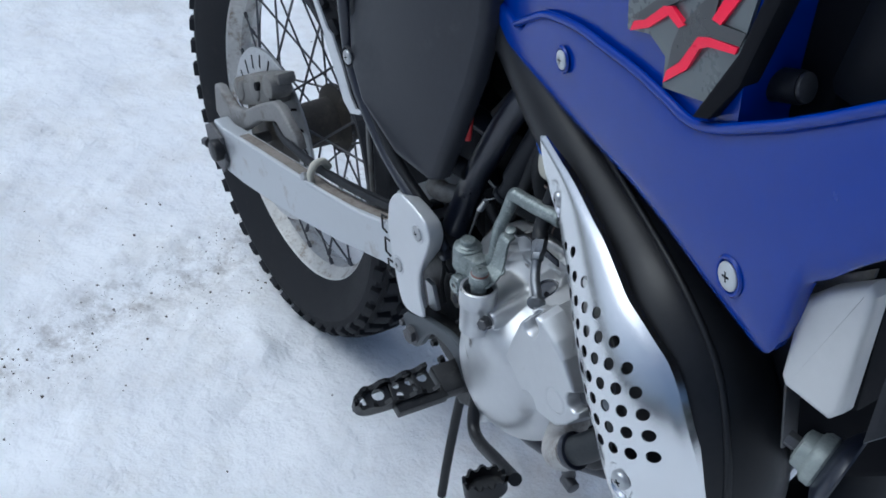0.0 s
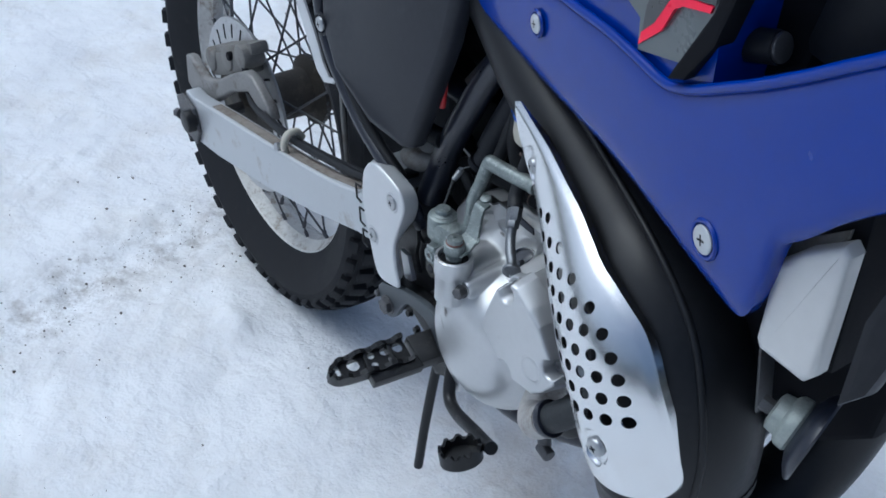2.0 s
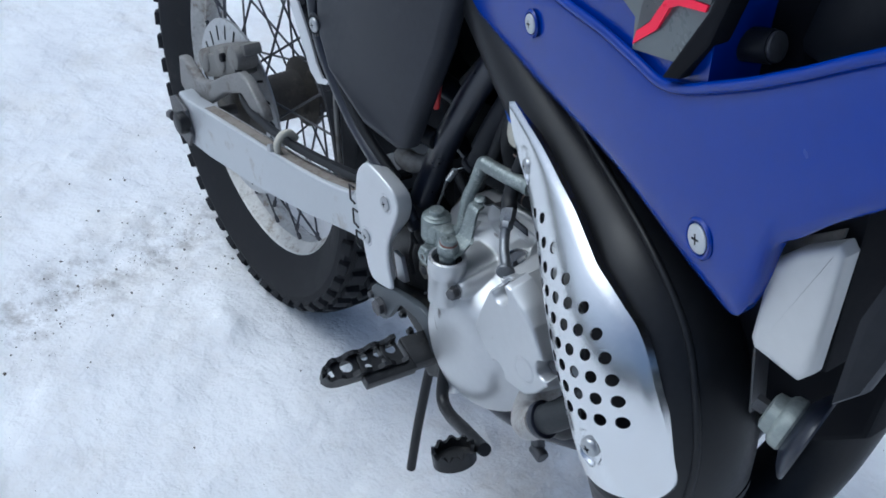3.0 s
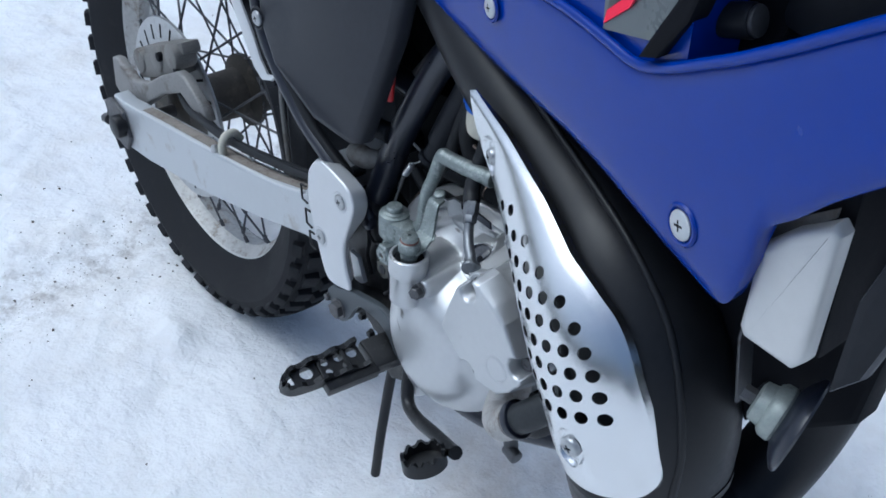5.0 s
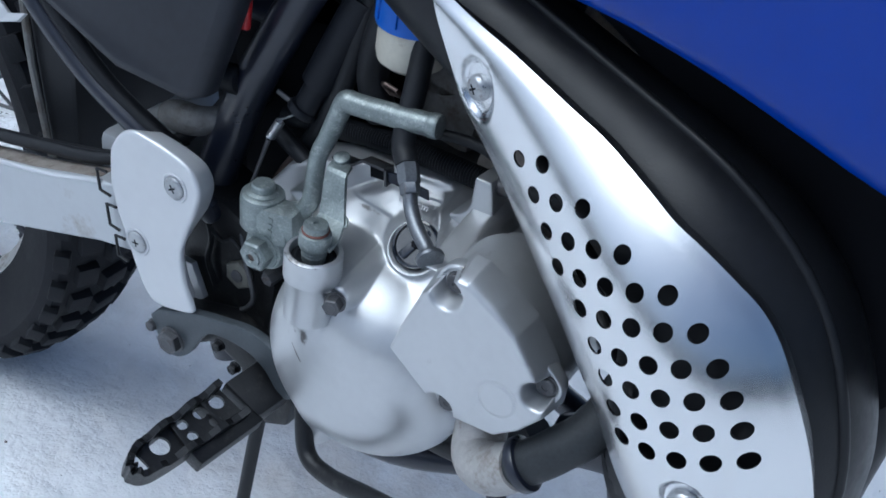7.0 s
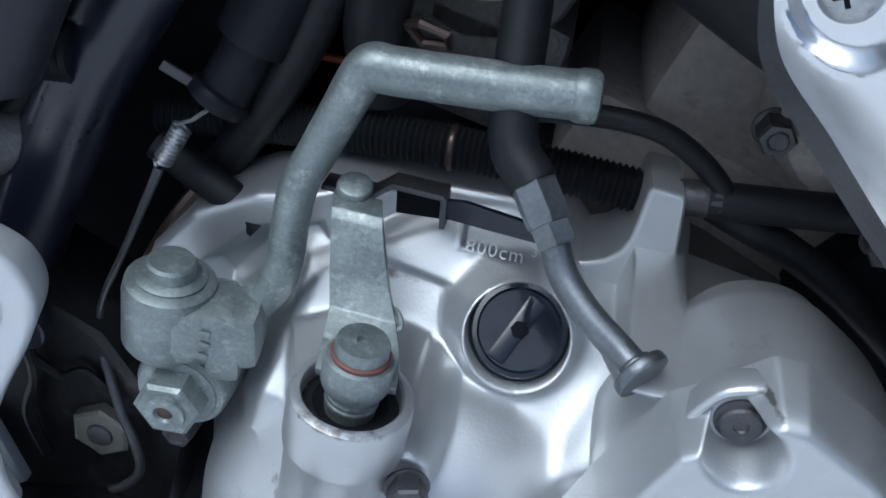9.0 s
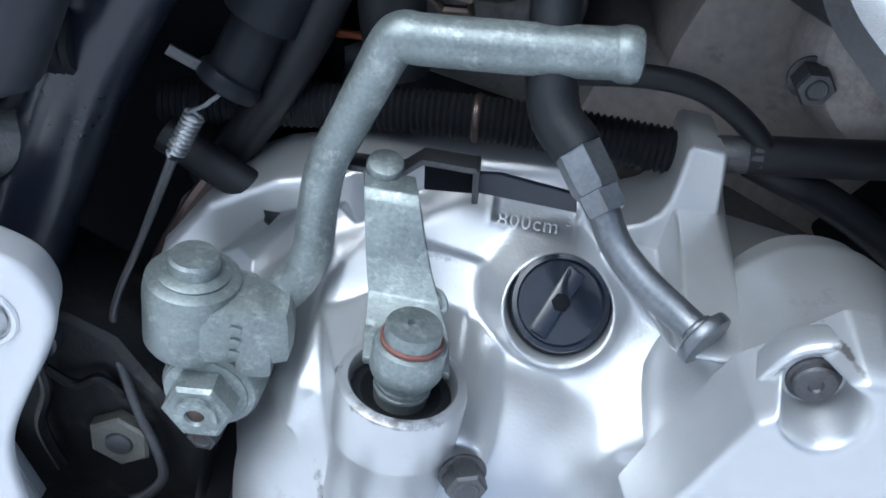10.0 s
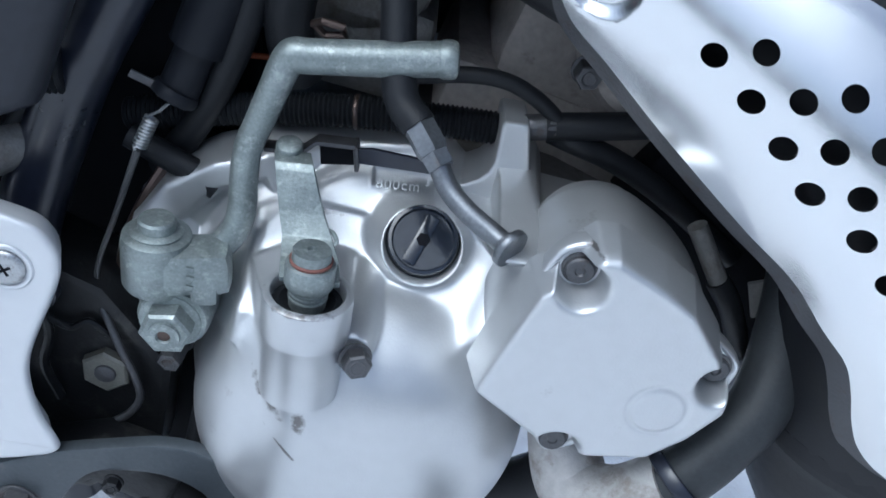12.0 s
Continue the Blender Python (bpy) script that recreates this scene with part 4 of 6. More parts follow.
def pump_housing():
    """The barrel behind the pump cover, flaring back from the cover's outline."""
    bm, rings, n, cx, cz = bmesh.new(), [], 120, 0.0775, 0.4815
    reach = np.linspace(0.02, 0.07, 400)
    front, barrel = [], []
    for k in range(n):
        a = 2 * math.pi * k / n
        X, Z = cx + reach * math.cos(a), cz + reach * math.sin(a)
        plain = sd_poly(X, Z, PUMP) + 0.0004
        sd = np.minimum(plain, np.minimum(sd_circle(X, Z, PUMP_BOLTS[0], 0.0116), np.minimum(sd_circle(X, Z, PUMP_BOLTS[1], 0.0104), sd_circle(X, Z, PUMP_BOLTS[2], 0.0095))))
        front.append(float(reach[np.argmax(sd > 0)]))
        barrel.append(float(reach[np.argmax(plain > 0)]))
    front = [sum(front[(k + q) % n] for q in range(-3, 4)) / 7 for k in range(n)]
    barrel = [sum(barrel[(k + q) % n] for q in range(-7, 8)) / 15 + 0.0008 for k in range(n)]
    for y, w, grow in ((-0.090, 0.0, -0.006), (-0.0965, 0.0, -0.0045), (-0.1005, 0.0, -0.0015), (-0.106, 0.0, 0.0005), (-0.1300, 0.0, -0.0002), (-0.1340, 0.12, -0.0006), (-0.1370, 0.36, -0.0006), (-0.1390, 0.66, -0.0002), (-0.1408, 0.90, 0.0002), (-0.1425, 1.0, 0.0), (-0.1478, 1.0, 0.0), (-0.1489, 1.0, -0.0006), (-0.1492, 1.0, -0.0014), (-0.1488, 1.0, -0.0024), (-0.1476, 1.0, -0.0032)):
        ring = []
        for k in range(n):
            a = 2 * math.pi * k / n
            r = barrel[k] * (1 - w) + front[k] * w + grow
            ring.append(bm.verts.new((cx + r * math.cos(a), y, cz + r * math.sin(a))))
        rings.append(ring)
    for a, b in zip(rings, rings[1:]):
        for k in range(n):
            bm.faces.new((a[k], a[(k + 1) % n], b[(k + 1) % n], b[k]))
    bm.faces.new(rings[-1])
    return bm


def build_cover():
    cov = link("clutch_cover", relief(-0.130, 0.137, 0.306, 0.530, 0.0005, cover_height, 0.058), CAST, bike, "silver painted clutch cover with scratches and scuffs")
    # upright lug with a plumb face, its top falling back
    lean = lambda x, y, z: (x, y, z - (0.10 * (y + 0.084) if z > 0.533 else 0))
    part("lug", prism([(0.0130, 0.5060), (0.0190, 0.5085), (0.0235, 0.5110), (0.0268, 0.5150), (0.0284, 0.5200), (0.0285, 0.5280), (0.0284, 0.5365), (0.0294, 0.5385), (0.0383, 0.5385), (0.0394, 0.5372), (0.0410, 0.5300), (0.0428, 0.5200), (0.0440, 0.5150), (0.0440, 0.4980), (0.0130, 0.4980)], -0.0862, -0.058, 0.0017, 3, to=lean), CAST, cov, "", 40)
    part("pump_housing", pump_housing(), CAST, cov, "cast pump housing with a worn ledge", 50).location = PUMP_SHIFT
    pump = link("pump_cover", relief(0.024, 0.126, 0.432, 0.535, 0.0005, pump_height, 0.139), CAST, bike, "smooth silver pump cover held by three bolts")
    for x, z in PUMP_BOLTS:
        part("bolt", lathe([(0.0, 0.0026), (0.0016, 0.0026), (0.0020, 0.0032), (0.0048, 0.0032), (0.0054, 0.0026), (0.0055, 0.0012), (0.0064, 0.0009), (0.0066, -0.001)], (x, -0.1474, z), OUT, 30), DULL, pump)
    pump.location = PUMP_SHIFT
    hex_bolt((-0.0155, -0.1470, 0.4620), (0.25, -1, 0.1), cov, 0.0098, 0.0065, "bolt", DULL, 0.0066)
    hex_bolt((-0.050, -0.105, 0.335), (-0.2, -1, -0.4), cov, 0.0098, 0.0060, "bolt", DULL, 0.0066)
    hex_bolt((-0.0930, -0.0950, 0.414), (-0.1, -1, -0.1), cov, 0.0098, 0.014, "bolt", DULL, 0.0066)
    # oil filler plug with its grip bar
    c = Vector((FILLER[0], -0.0970, FILLER[1])) + TILT * 0.0016
    plug = part("filler_plug", lathe([(0, 0.0010), (0.0122, 0.0012), (0.0129, 0.0028), (0.0142, 0.0026), (0.0147, 0.0013), (0.0147, -0.006), (0, -0.006)], c, TILT, 40), PLUG, cov, "glossy blue-black oil filler plug")
    m = Matrix.Translation(c) @ frame_of(TILT)
    part("grip_bar", box((0.0058, 0.0225, 0.0026), m @ pose(-0.0008, 0, 0.0012, 0, 0, 158), 0.0012), PLUG, plug)
    part("grip_socket", lathe([(0, 0.0002), (0.0023, 0.0003), (0.0029, 0.0001)], c + TILT * 0.0025, TILT, 6), DARK, plug)
    part("seal_ring", lathe([(0.0146, 0), (0.0150, 0.0005), (0.0154, 0)], c + TILT * 0.0002, TILT, 40), RUBBER, plug)
    # raised numerals
    words = bpy.data.curves.new("oil_quantity", "FONT")
    words.body = "800cm"
    words.size, words.extrude, words.space_character = 0.0062, 0.0003, 1.12
    tx = new("oil_quantity", words)
    lie = Matrix.Translation((-0.0062, -(0.0970 - SLOPE * (0.5015 - FILLER[1])) - 0.0002, 0.5015)) @ Matrix(((1, 0, 0), (0, TILT.z, TILT.y), (0, -TILT.y, TILT.z))).to_4x4() @ pose(0, 0, 0, 0, 0, 3.5)
    tx.matrix_world = lie @ pose(-0.0112, -0.0024, 0)
    cube = bpy.data.curves.new("cube_mark", "FONT")
    cube.body = "3"
    cube.size, cube.extrude = 0.0042, 0.0003
    t3 = new("oil_quantity_power", cube)
    t3.matrix_world = lie @ pose(0.0090, 0.0002, 0)
    dg = bpy.context.evaluated_depsgraph_get()
    bm = bmesh.new()
    for o in (tx, t3):
        me = bpy.data.meshes.new_from_object(o.evaluated_get(dg))
        me.transform(o.matrix_world)
        bm.from_mesh(me)
        bpy.data.objects.remove(o)
    part("raised_lettering", bm, CAST, cov)
    # actuator: open boss, rubber seal and the grooved shaft
    c = (-0.0357, -0.143, 0)
    boss = part("actuator_boss", lathe([(0.0154, 0.440), (0.0158, 0.4675), (0.0168, 0.4688), (0.0171, 0.4705), (0.0171, 0.4840), (0.0167, 0.4862), (0.0155, 0.487), (0.0142, 0.487), (0.0136, 0.4862), (0.0134, 0.478), (0.0, 0.478)], c, (0, 0, 1), 44), CAST, cov, "worn silver boss round the actuator shaft")
    part("shaft_seal", lathe([(0.0135, 0.4785), (0.0133, 0.4820), (0.0105, 0.4828), (0.0085, 0.4812), (0.005, 0.4805)], c, (0, 0, 1), 36), RUBBER, boss)
    prof = [(0.0074, 0.470), (0.0078, 0.4835)]
    for k in range(3):
        z = 0.4845 + 0.0018 * k
        prof += [(0.0083, z), (0.0081, z + 0.0007), (0.0075, z + 0.0010), (0.0076, z + 0.0016)]
    prof += [(0.0100, 0.4905), (0.0104, 0.4915), (0.0104, 0.4985), (0.0100, 0.4996), (0.0090, 0.5000), (0.0080, 0.5003), (0.0080, 0.5044), (0.0076, 0.5052), (0.0020, 0.5055), (0.0016, 0.5042), (0, 0.5040)]
    part("actuator_shaft", lathe([(r * 0.9, z) for r, z in prof], c, (0, 0, 1), 36), ZINC, boss, "worn zinc-plated actuator shaft")
    part("rust_ring", lathe([(0.0071, 0.5000), (0.0079, 0.5003), (0.0080, 0.5012), (0.0073, 0.5016)], c, (0, 0, 1), 32), RUST, boss)
    part("cover_clip", sweep([(-0.0507, -0.133, 0.470), (-0.0527, -0.135, 0.478), (-0.0497, -0.140, 0.481), (-0.0457, -0.142, 0.480)], 0.0012, 8), ZINC, cov)


build_cover()


def strip(pts, normal, width, thick):
    """A bent metal strip through pts: centre, and the direction across it."""
    bm = bmesh.new()
    w, ring = Vector(normal).normalized(), []
    for i, row in enumerate(pts):
        p = Vector(row[:3])
        wd = row[3] if len(row) > 3 else width
        d = (Vector(pts[min(i + 1, len(pts) - 1)][:3]) - Vector(pts[max(i - 1, 0)][:3])).normalized()
        n = w.cross(d).normalized() * thick / 2
        ring.append([bm.verts.new(p + w * wd / 2 + n), bm.verts.new(p - w * wd / 2 + n), bm.verts.new(p - w * wd / 2 - n), bm.verts.new(p + w * wd / 2 - n)])
    for a, b in zip(ring, ring[1:]):
        for k in range(4):
            bm.faces.new((a[k], a[(k + 1) % 4], b[(k + 1) % 4], b[k]))
    bm.faces.new(ring[0][::-1])
    bm.faces.new(ring[-1])
    bmesh.ops.bevel(bm, geom=list(bm.edges), offset=thick * 0.25, segments=2, profile=0.6, affect="EDGES", clamp_overlap=True)
    return bm


def build_actuator_arm():
    arm = part("actuator_arm", strip([(-0.0357, -0.143, 0.4905, 0.0225), (-0.0370, -0.132, 0.4918, 0.0225), (-0.0395, -0.122, 0.4955, 0.0195), (-0.0430, -0.1165, 0.503, 0.0175), (-0.0458, -0.1125, 0.5115, 0.0160), (-0.0475, -0.1095, 0.5165, 0.0152), (-0.0482, -0.108, 0.5180, 0.0150), (-0.0500, -0.100, 0.5185, 0.0145)], (1, -0.1, 0.1), 0.015, 0.0026), ZINC, bike, "galvanised steel actuator arm")
    part("pivot_pin", disc((-0.0515, -0.099, 0.5190), (0, -0.25, 1), 0.0052, 0.0040, 0.0012), ZINC, arm)
    part("arm_clip", sweep([(-0.0325, -0.119, 0.4985), (-0.0300, -0.121, 0.4985), (-0.0285, -0.124, 0.4965), (-0.0315, -0.125, 0.4950)], 0.0009, 8), ZINC, arm)
    hold = part("cable_holder", strip([(-0.062, -0.090, 0.5145), (-0.047, -0.090, 0.5155), (-0.042, -0.087, 0.5190), (-0.027, -0.087, 0.5195)], (0, 1, -0.15), 0.010, 0.0018), DULL, bike, "grey bent cable holder")
    # near-black box, the hollow's shade put into the colour
    part("holder_recess", box((0.0150, 0.0015, 0.0095), pose(-0.0335, -0.0835, 0.5120, 0, -8, 0), 0.0004), DARK, hold)
    part("holder_leg", box((0.0018, 0.0090, 0.0110), pose(-0.0262, -0.0865, 0.5145, 0, -8, 0), 0.0005), DULL, hold)
    part("cable_eye", prism([(-0.0262, 0.5120), (-0.0262, 0.5185), (-0.0200, 0.5195), (0.0020, 0.5180), (0.0035, 0.5120)], -0.0895, -0.0875, 0.0006), BLACK, hold, "dark painted stay")


build_actuator_arm()


def build_kick():
    kick = group("kick_starter", "grey galvanised kick-start lever, folded")
    bm = lathe([(0.0126, 0.456), (0.0138, 0.458), (0.0142, 0.476), (0.0135, 0.480), (0.0115, 0.4812), (0.0, 0.4812)], (-0.099, -0.111, 0), (0, 0, 1), 36)
    box((0.030, 0.019, 0.020), pose(-0.084, -0.113, 0.469, 0, -6, 8), 0.005, bm)
    box((0.011, 0.015, 0.014), pose(-0.0790, -0.1150, 0.4625, 0, -4, 8), 0.003, bm)
    part("knuckle", bm, ZINC, kick, "cast knuckle with a worn code")
    for k in range(3):
        part("code_mark", box((0.0030, 0.0006, 0.0024), pose(-0.0835, -0.1230, 0.4735 - 0.0044 * k, 0, 10, 8), 0.0002), ZINC, kick)
    part("pivot_bolt", lathe([(0.0102, 0.481), (0.0106, 0.4820), (0.0092, 0.4828), (0.0074, 0.4830), (0.0074, 0.4866), (0.0066, 0.4876), (0, 0.4878)], (-0.099, -0.111, 0), (0, 0, 1), 32), ZINC, kick)
    part("lever", sweep([(-0.092, -0.111, 0.4670), (-0.0830, -0.108, 0.4695), (-0.0750, -0.105, 0.4745), (-0.0695, -0.103, 0.4830), (-0.0677, -0.103, 0.4930), (-0.0678, -0.102, 0.5060), (-0.0672, -0.100, 0.5180), (-0.0640, -0.098, 0.5280), (-0.0595, -0.0975, 0.5420), (-0.0555, -0.097, 0.5540), (-0.0525, -0.097, 0.5575), (-0.0460, -0.097, 0.5580), (-0.018, -0.096, 0.5612), (0.0000, -0.0945, 0.5635)], [0.0078, 0.0066, 0.0060, 0.0058, 0.0057, 0.0056, 0.0056, 0.0057, 0.0059, 0.0062, 0.0066, 0.0066, 0.0067, 0.0067], 20), ZINC, kick)
    part("lever_end", disc((-0.0010, -0.0945, 0.5634), (1, 0.06, 0.10), 0.0073, 0.0078, 0.0022), ZINC, kick)
    bm = lathe([(0.0, 0.02), (0.0165, 0.02), (0.0170, 0.012), (0.0158, 0.0), (0.0146, -0.0165), (0.0136, -0.018), (0, -0.018)], (-0.0905, -0.102, 0.4455), (0, 1, 0), 36)
    box((0.024, 0.022, 0.018), pose(-0.094, -0.106, 0.4555), 0.004, bm)
    part("hub", bm, ZINC, kick)
    part("washer", disc((-0.0915, -0.1185, 0.4445), OUT, 0.0128, 0.0022, 0.0008), ZINC, kick)
    nut = part("nut", hexagon((-0.0917, -0.1205, 0.4442), OUT, 0.0185, 0.0085, turn=8), ZINC, kick)
    part("shaft_end", lathe([(0.0066, 0.0080), (0.0064, 0.0100), (0.0032, 0.0102), (0.0026, 0.0090), (0, 0.0088)], (-0.0917, -0.1205, 0.4442), OUT, 24), ZINC, nut)
    part("rusty_centre", disc((-0.0917, -0.1290, 0.4442), OUT, 0.0026, 0.0006, 0.0002), COPPER, nut)


build_kick()


PIPE = [(0.0045, -0.1150, 0.5320), (0.0100, -0.1200, 0.5245), (0.0183, -0.1260, 0.5193), (0.0288, -0.1320, 0.5150), (0.0352, -0.1375, 0.5135)]
UNION = ((-0.0042, -0.1060, 0.5412), (0.0050, -0.1152, 0.5322))
HOSETOP = (-0.0130, -0.0980, 0.5505)


def build_oil_pipe():
    a = Vector((0.72, -0.66, -0.20)).normalized()
    pipe = part("oil_pipe", sweep(PIPE, 0.0042, 14), PIPESTEEL, bike, "bent steel oil pipe")
    end = Vector(PIPE[-1])
    part("pipe_flange", disc(end - a * 0.0030, a, 0.0078, 0.0034, 0.0008), PIPESTEEL, pipe)
    part("pipe_collar", disc(end - a * 0.0048, a, 0.0050, 0.0022, 0.0008), PIPESTEEL, pipe)
    top, low = Vector(UNION[0]), Vector(UNION[1])
    d = (low - top).normalized()
    bm = hexagon(top, d, 0.0112, (low - top).length * 0.75)
    hexagon(top + d * (low - top).length * 0.76, d, 0.0100, 0.0060, bm, 12)
    part("pipe_union", bm, PIPESTEEL, pipe)
    part("oil_hose", sweep([UNION[0], HOSETOP, (-0.019, -0.080, 0.585), (-0.026, -0.062, 0.62)], 0.0068, 16), RUBBER, pipe, "black rubber oil hose")


build_oil_pipe()


def build_engine_block():
    case = part("crankcase", prism([(-0.112, 0.432), (-0.100, 0.460), (-0.060, 0.486), (0.000, 0.504), (0.034, 0.505), (0.060, 0.500), (0.096, 0.486), (0.112, 0.462), (0.098, 0.420), (0.062, 0.395), (0.044, 0.348), (0.008, 0.328), (-0.030, 0.322), (-0.058, 0.338), (-0.082, 0.372), (-0.088, 0.416)], -0.064, 0.08, 0.002), CASE, bike, "dirty grey crankcase")
    part("crankcase_belly", box((0.13, 0.13, 0.05), pose(0.0, 0, 0.325), 0.02), MATT, case)
    cyl = part("cylinder", box((0.120, 0.090, 0.16), pose(0.098, 0.010, 0.592, 0, 14, 0), 0.018), CYLINDER, bike, "pale dirty cylinder casting")
    part("cylinder_base", box((0.135, 0.090, 0.035), pose(0.070, 0.010, 0.508, 0, 14, 0), 0.008), CYLINDER, cyl)
    part("valve_bulge", disc((0.085, -0.035, 0.560), (0.1, -1, 0.2), 0.030, 0.030, 0.008), CYLINDER, cyl)
    part("port_boss", disc((0.118, -0.045, 0.575), (0.2, -1, 0.2), 0.017, 0.022, 0.006), CYLINDER, cyl)
    hex_bolt((0.103, -0.064, 0.530), OUT, cyl, 0.010, 0.008, "bolt", CASE)
    hex_bolt((0.060, -0.062, 0.555), OUT, cyl, 0.010, 0.008, "bolt", DULL)
    # added slab, near-black to give the gap before the cylinder its shade
    part("front_bay_filler", prism([(0.085, 0.500), (0.110, 0.470), (0.120, 0.435), (0.175, 0.430), (0.235, 0.50), (0.225, 0.56), (0.150, 0.545), (0.105, 0.535)], -0.066, -0.046, 0.004), DARK, bike, "near-black filler slab added before the cylinder")
    # carburettor side
    carb = part("carburettor", disc((-0.035, 0.045, 0.570), (0, -1, 0), 0.032, 0.075, 0.006), CASE, bike, "dark carburettor body")
    part("float_bowl", box((0.055, 0.06, 0.045), pose(-0.03, 0.0, 0.535, 0, 8, 0), 0.008), CASE, carb)
    part("carb_hose", sweep([(-0.055, -0.055, 0.530), (-0.060, -0.062, 0.560), (-0.052, -0.066, 0.600), (-0.04, -0.06, 0.66)], 0.010, 14), RUBBER, carb)
    part("drain_tube", sweep([(-0.110, -0.060, 0.480), (-0.096, -0.064, 0.503), (-0.083, -0.065, 0.532), (-0.075, -0.063, 0.560), (-0.066, -0.055, 0.62)], 0.0066, 12), RUBBER, carb)
    part("inlet_rubber", sweep([(-0.07, 0.0, 0.575), (-0.12, 0.0, 0.60), (-0.19, 0.0, 0.62)], [0.03, 0.034, 0.05], 20), RUBBER, carb)
    part("airbox", box((0.20, 0.15, 0.17), pose(-0.27, 0.0, 0.635), 0.02), PLASTIC, bike, "black airbox behind the side cover")
    # two added fillers, their near-black colour standing in for the bay's shade
    part("rear_bay_filler", box((0.10, 0.10, 0.17), pose(-0.135, 0.015, 0.475, 0, -8, 0), 0.01), DARK, bike, "near-black filler block added at the rear of the engine bay")
    part("case_filler", prism([(-0.112, 0.325), (-0.060, 0.325), (-0.055, 0.460), (-0.112, 0.460)], -0.074, -0.040, 0.003), DARK, bike, "near-black filler slab added at the rear of the engine case")
    part("wiring", sweep([(-0.156, -0.101, 0.440), (-0.147, -0.104, 0.418), (-0.150, -0.104, 0.398), (-0.144, -0.103, 0.378)], 0.0022, 8), PEG, bike, "thin black wiring")
    part("wiring_branch", sweep([(-0.150, -0.103, 0.425), (-0.138, -0.104, 0.420), (-0.130, -0.103, 0.424), (-0.122, -0.101, 0.416)], 0.0016, 8), PEG, bike)
    part("shock_absorber", sweep([(-0.18, 0.0, 0.36), (-0.205, 0, 0.56)], 0.03, 18), DARK, bike, "dark shock absorber")
    part("breather_stub", sweep([(-0.120, -0.072, 0.500), (-0.105, -0.075, 0.4945), (-0.090, -0.0765, 0.4885), (-0.082, -0.078, 0.484)], 0.0056, 14), RUBBER, bike, "black breather hose")
    part("linkage_casting", sweep([(-0.205, -0.080, 0.480), (-0.190, -0.086, 0.486), (-0.172, -0.088, 0.491), (-0.158, -0.082, 0.496)], [0.009, 0.011, 0.010, 0.008], 16), CASE, bike, "pale dirty linkage casting")
    ribs = [(-0.215 + 0.075 * k / 60, -0.086, 0.522 + 0.010 * k / 60) for k in range(61)]
    part("corrugated_hose", sweep(ribs, [0.0095 if k % 2 else 0.0080 for k in range(61)], 14, smooth=False), RUBBER, bike, "black corrugated hose behind the frame")
    # corrugated sleeve behind the cover
    pts, rad = [], []
    n = 84
    for k in range(n * 2 + 1):
        t = k / (n * 2)
        pts.append((-0.125 + 0.165 * t, -0.058 - 0.010 * t, 0.502 + 0.024 * t + 0.006 * math.sin(3.1 * t)))
        rad.append(0.0072 if k % 2 else 0.0061)
    part("corrugated_sleeve", sweep(pts, rad, 16, smooth=False), RUBBER, bike, "black corrugated cable sleeve")
    part("sleeve_band", disc((-0.030, -0.0635, 0.5215), (1, -0.06, 0.14), 0.0076, 0.0022, 0.0006), COPPER, bike, "rusty brown band on the sleeve")
    # hose with its pale joint to the cylinder
    h = part("coolant_hose", sweep([(0.047, -0.076, 0.534), (0.080, -0.076, 0.540), (0.110, -0.074, 0.546), (0.16, -0.066, 0.557)], 0.0058, 14), RUBBER, bike, "black hose with a pale joint")
    part("hose_joint", disc((0.034, -0.076, 0.5315), (1, -0.02, 0.2), 0.0054, 0.018, 0.001), DULL, h)
    part("curved_cable", sweep([(-0.012, -0.075, 0.546), (0.012, -0.075, 0.5505), (0.027, -0.075, 0.5505), (0.038, -0.075, 0.5465), (0.047, -0.076, 0.541), (0.055, -0.078, 0.534)], 0.0034, 12), RUBBER, h)
    part("lower_cable", sweep([(0.050, -0.073, 0.531), (0.062, -0.075, 0.528), (0.074, -0.075, 0.5245), (0.090, -0.075, 0.5175), (0.108, -0.075, 0.507), (0.14, -0.075, 0.485)], 0.0052, 12), RUBBER, h)
    part("orange_wire", sweep([(-0.090, -0.045, 0.530), (-0.06, -0.045, 0.532)], 0.0014, 8), ORANGE, bike, "thin orange wire")
    # reservoir with its blue cap
    res = part("reservoir", lathe([(0, 0.568), (0.014, 0.568), (0.0195, 0.572), (0.021, 0.578), (0.021, 0.600), (0, 0.600)], (-0.036, -0.062, 0.006), (0, 0, 1), 36), CREAM, bike, "cream plastic reservoir with a blue cap")
    cap = lathe([(0.0225, 0.594), (0.0230, 0.596), (0.0225, 0.622), (0.019, 0.625), (0, 0.625)], (-0.036, -0.062, 0.006), (0, 0, 1), 36)
    part("blue_cap", cap, CAPBLUE, res)
    for k in range(10):
        a = 2 * math.pi * k / 10
        part("cap_rib", box((0.004, 0.003, 0.022), Matrix.Translation((-0.036, -0.062, 0.615)) @ Matrix.Rotation(a, 4, "Z") @ Matrix.Translation((0, 0.0228, 0)), 0.0008), CAPBLUE, res)
    part("hose_clip", sweep([(-0.050, -0.066, 0.558), (-0.046, -0.070, 0.561), (-0.038, -0.070, 0.560), (-0.037, -0.066, 0.555), (-0.045, -0.064, 0.553), (-0.050, -0.066, 0.558)], 0.0016, 8, smooth=False), COPPER, bike, "tarnished spring hose clip")
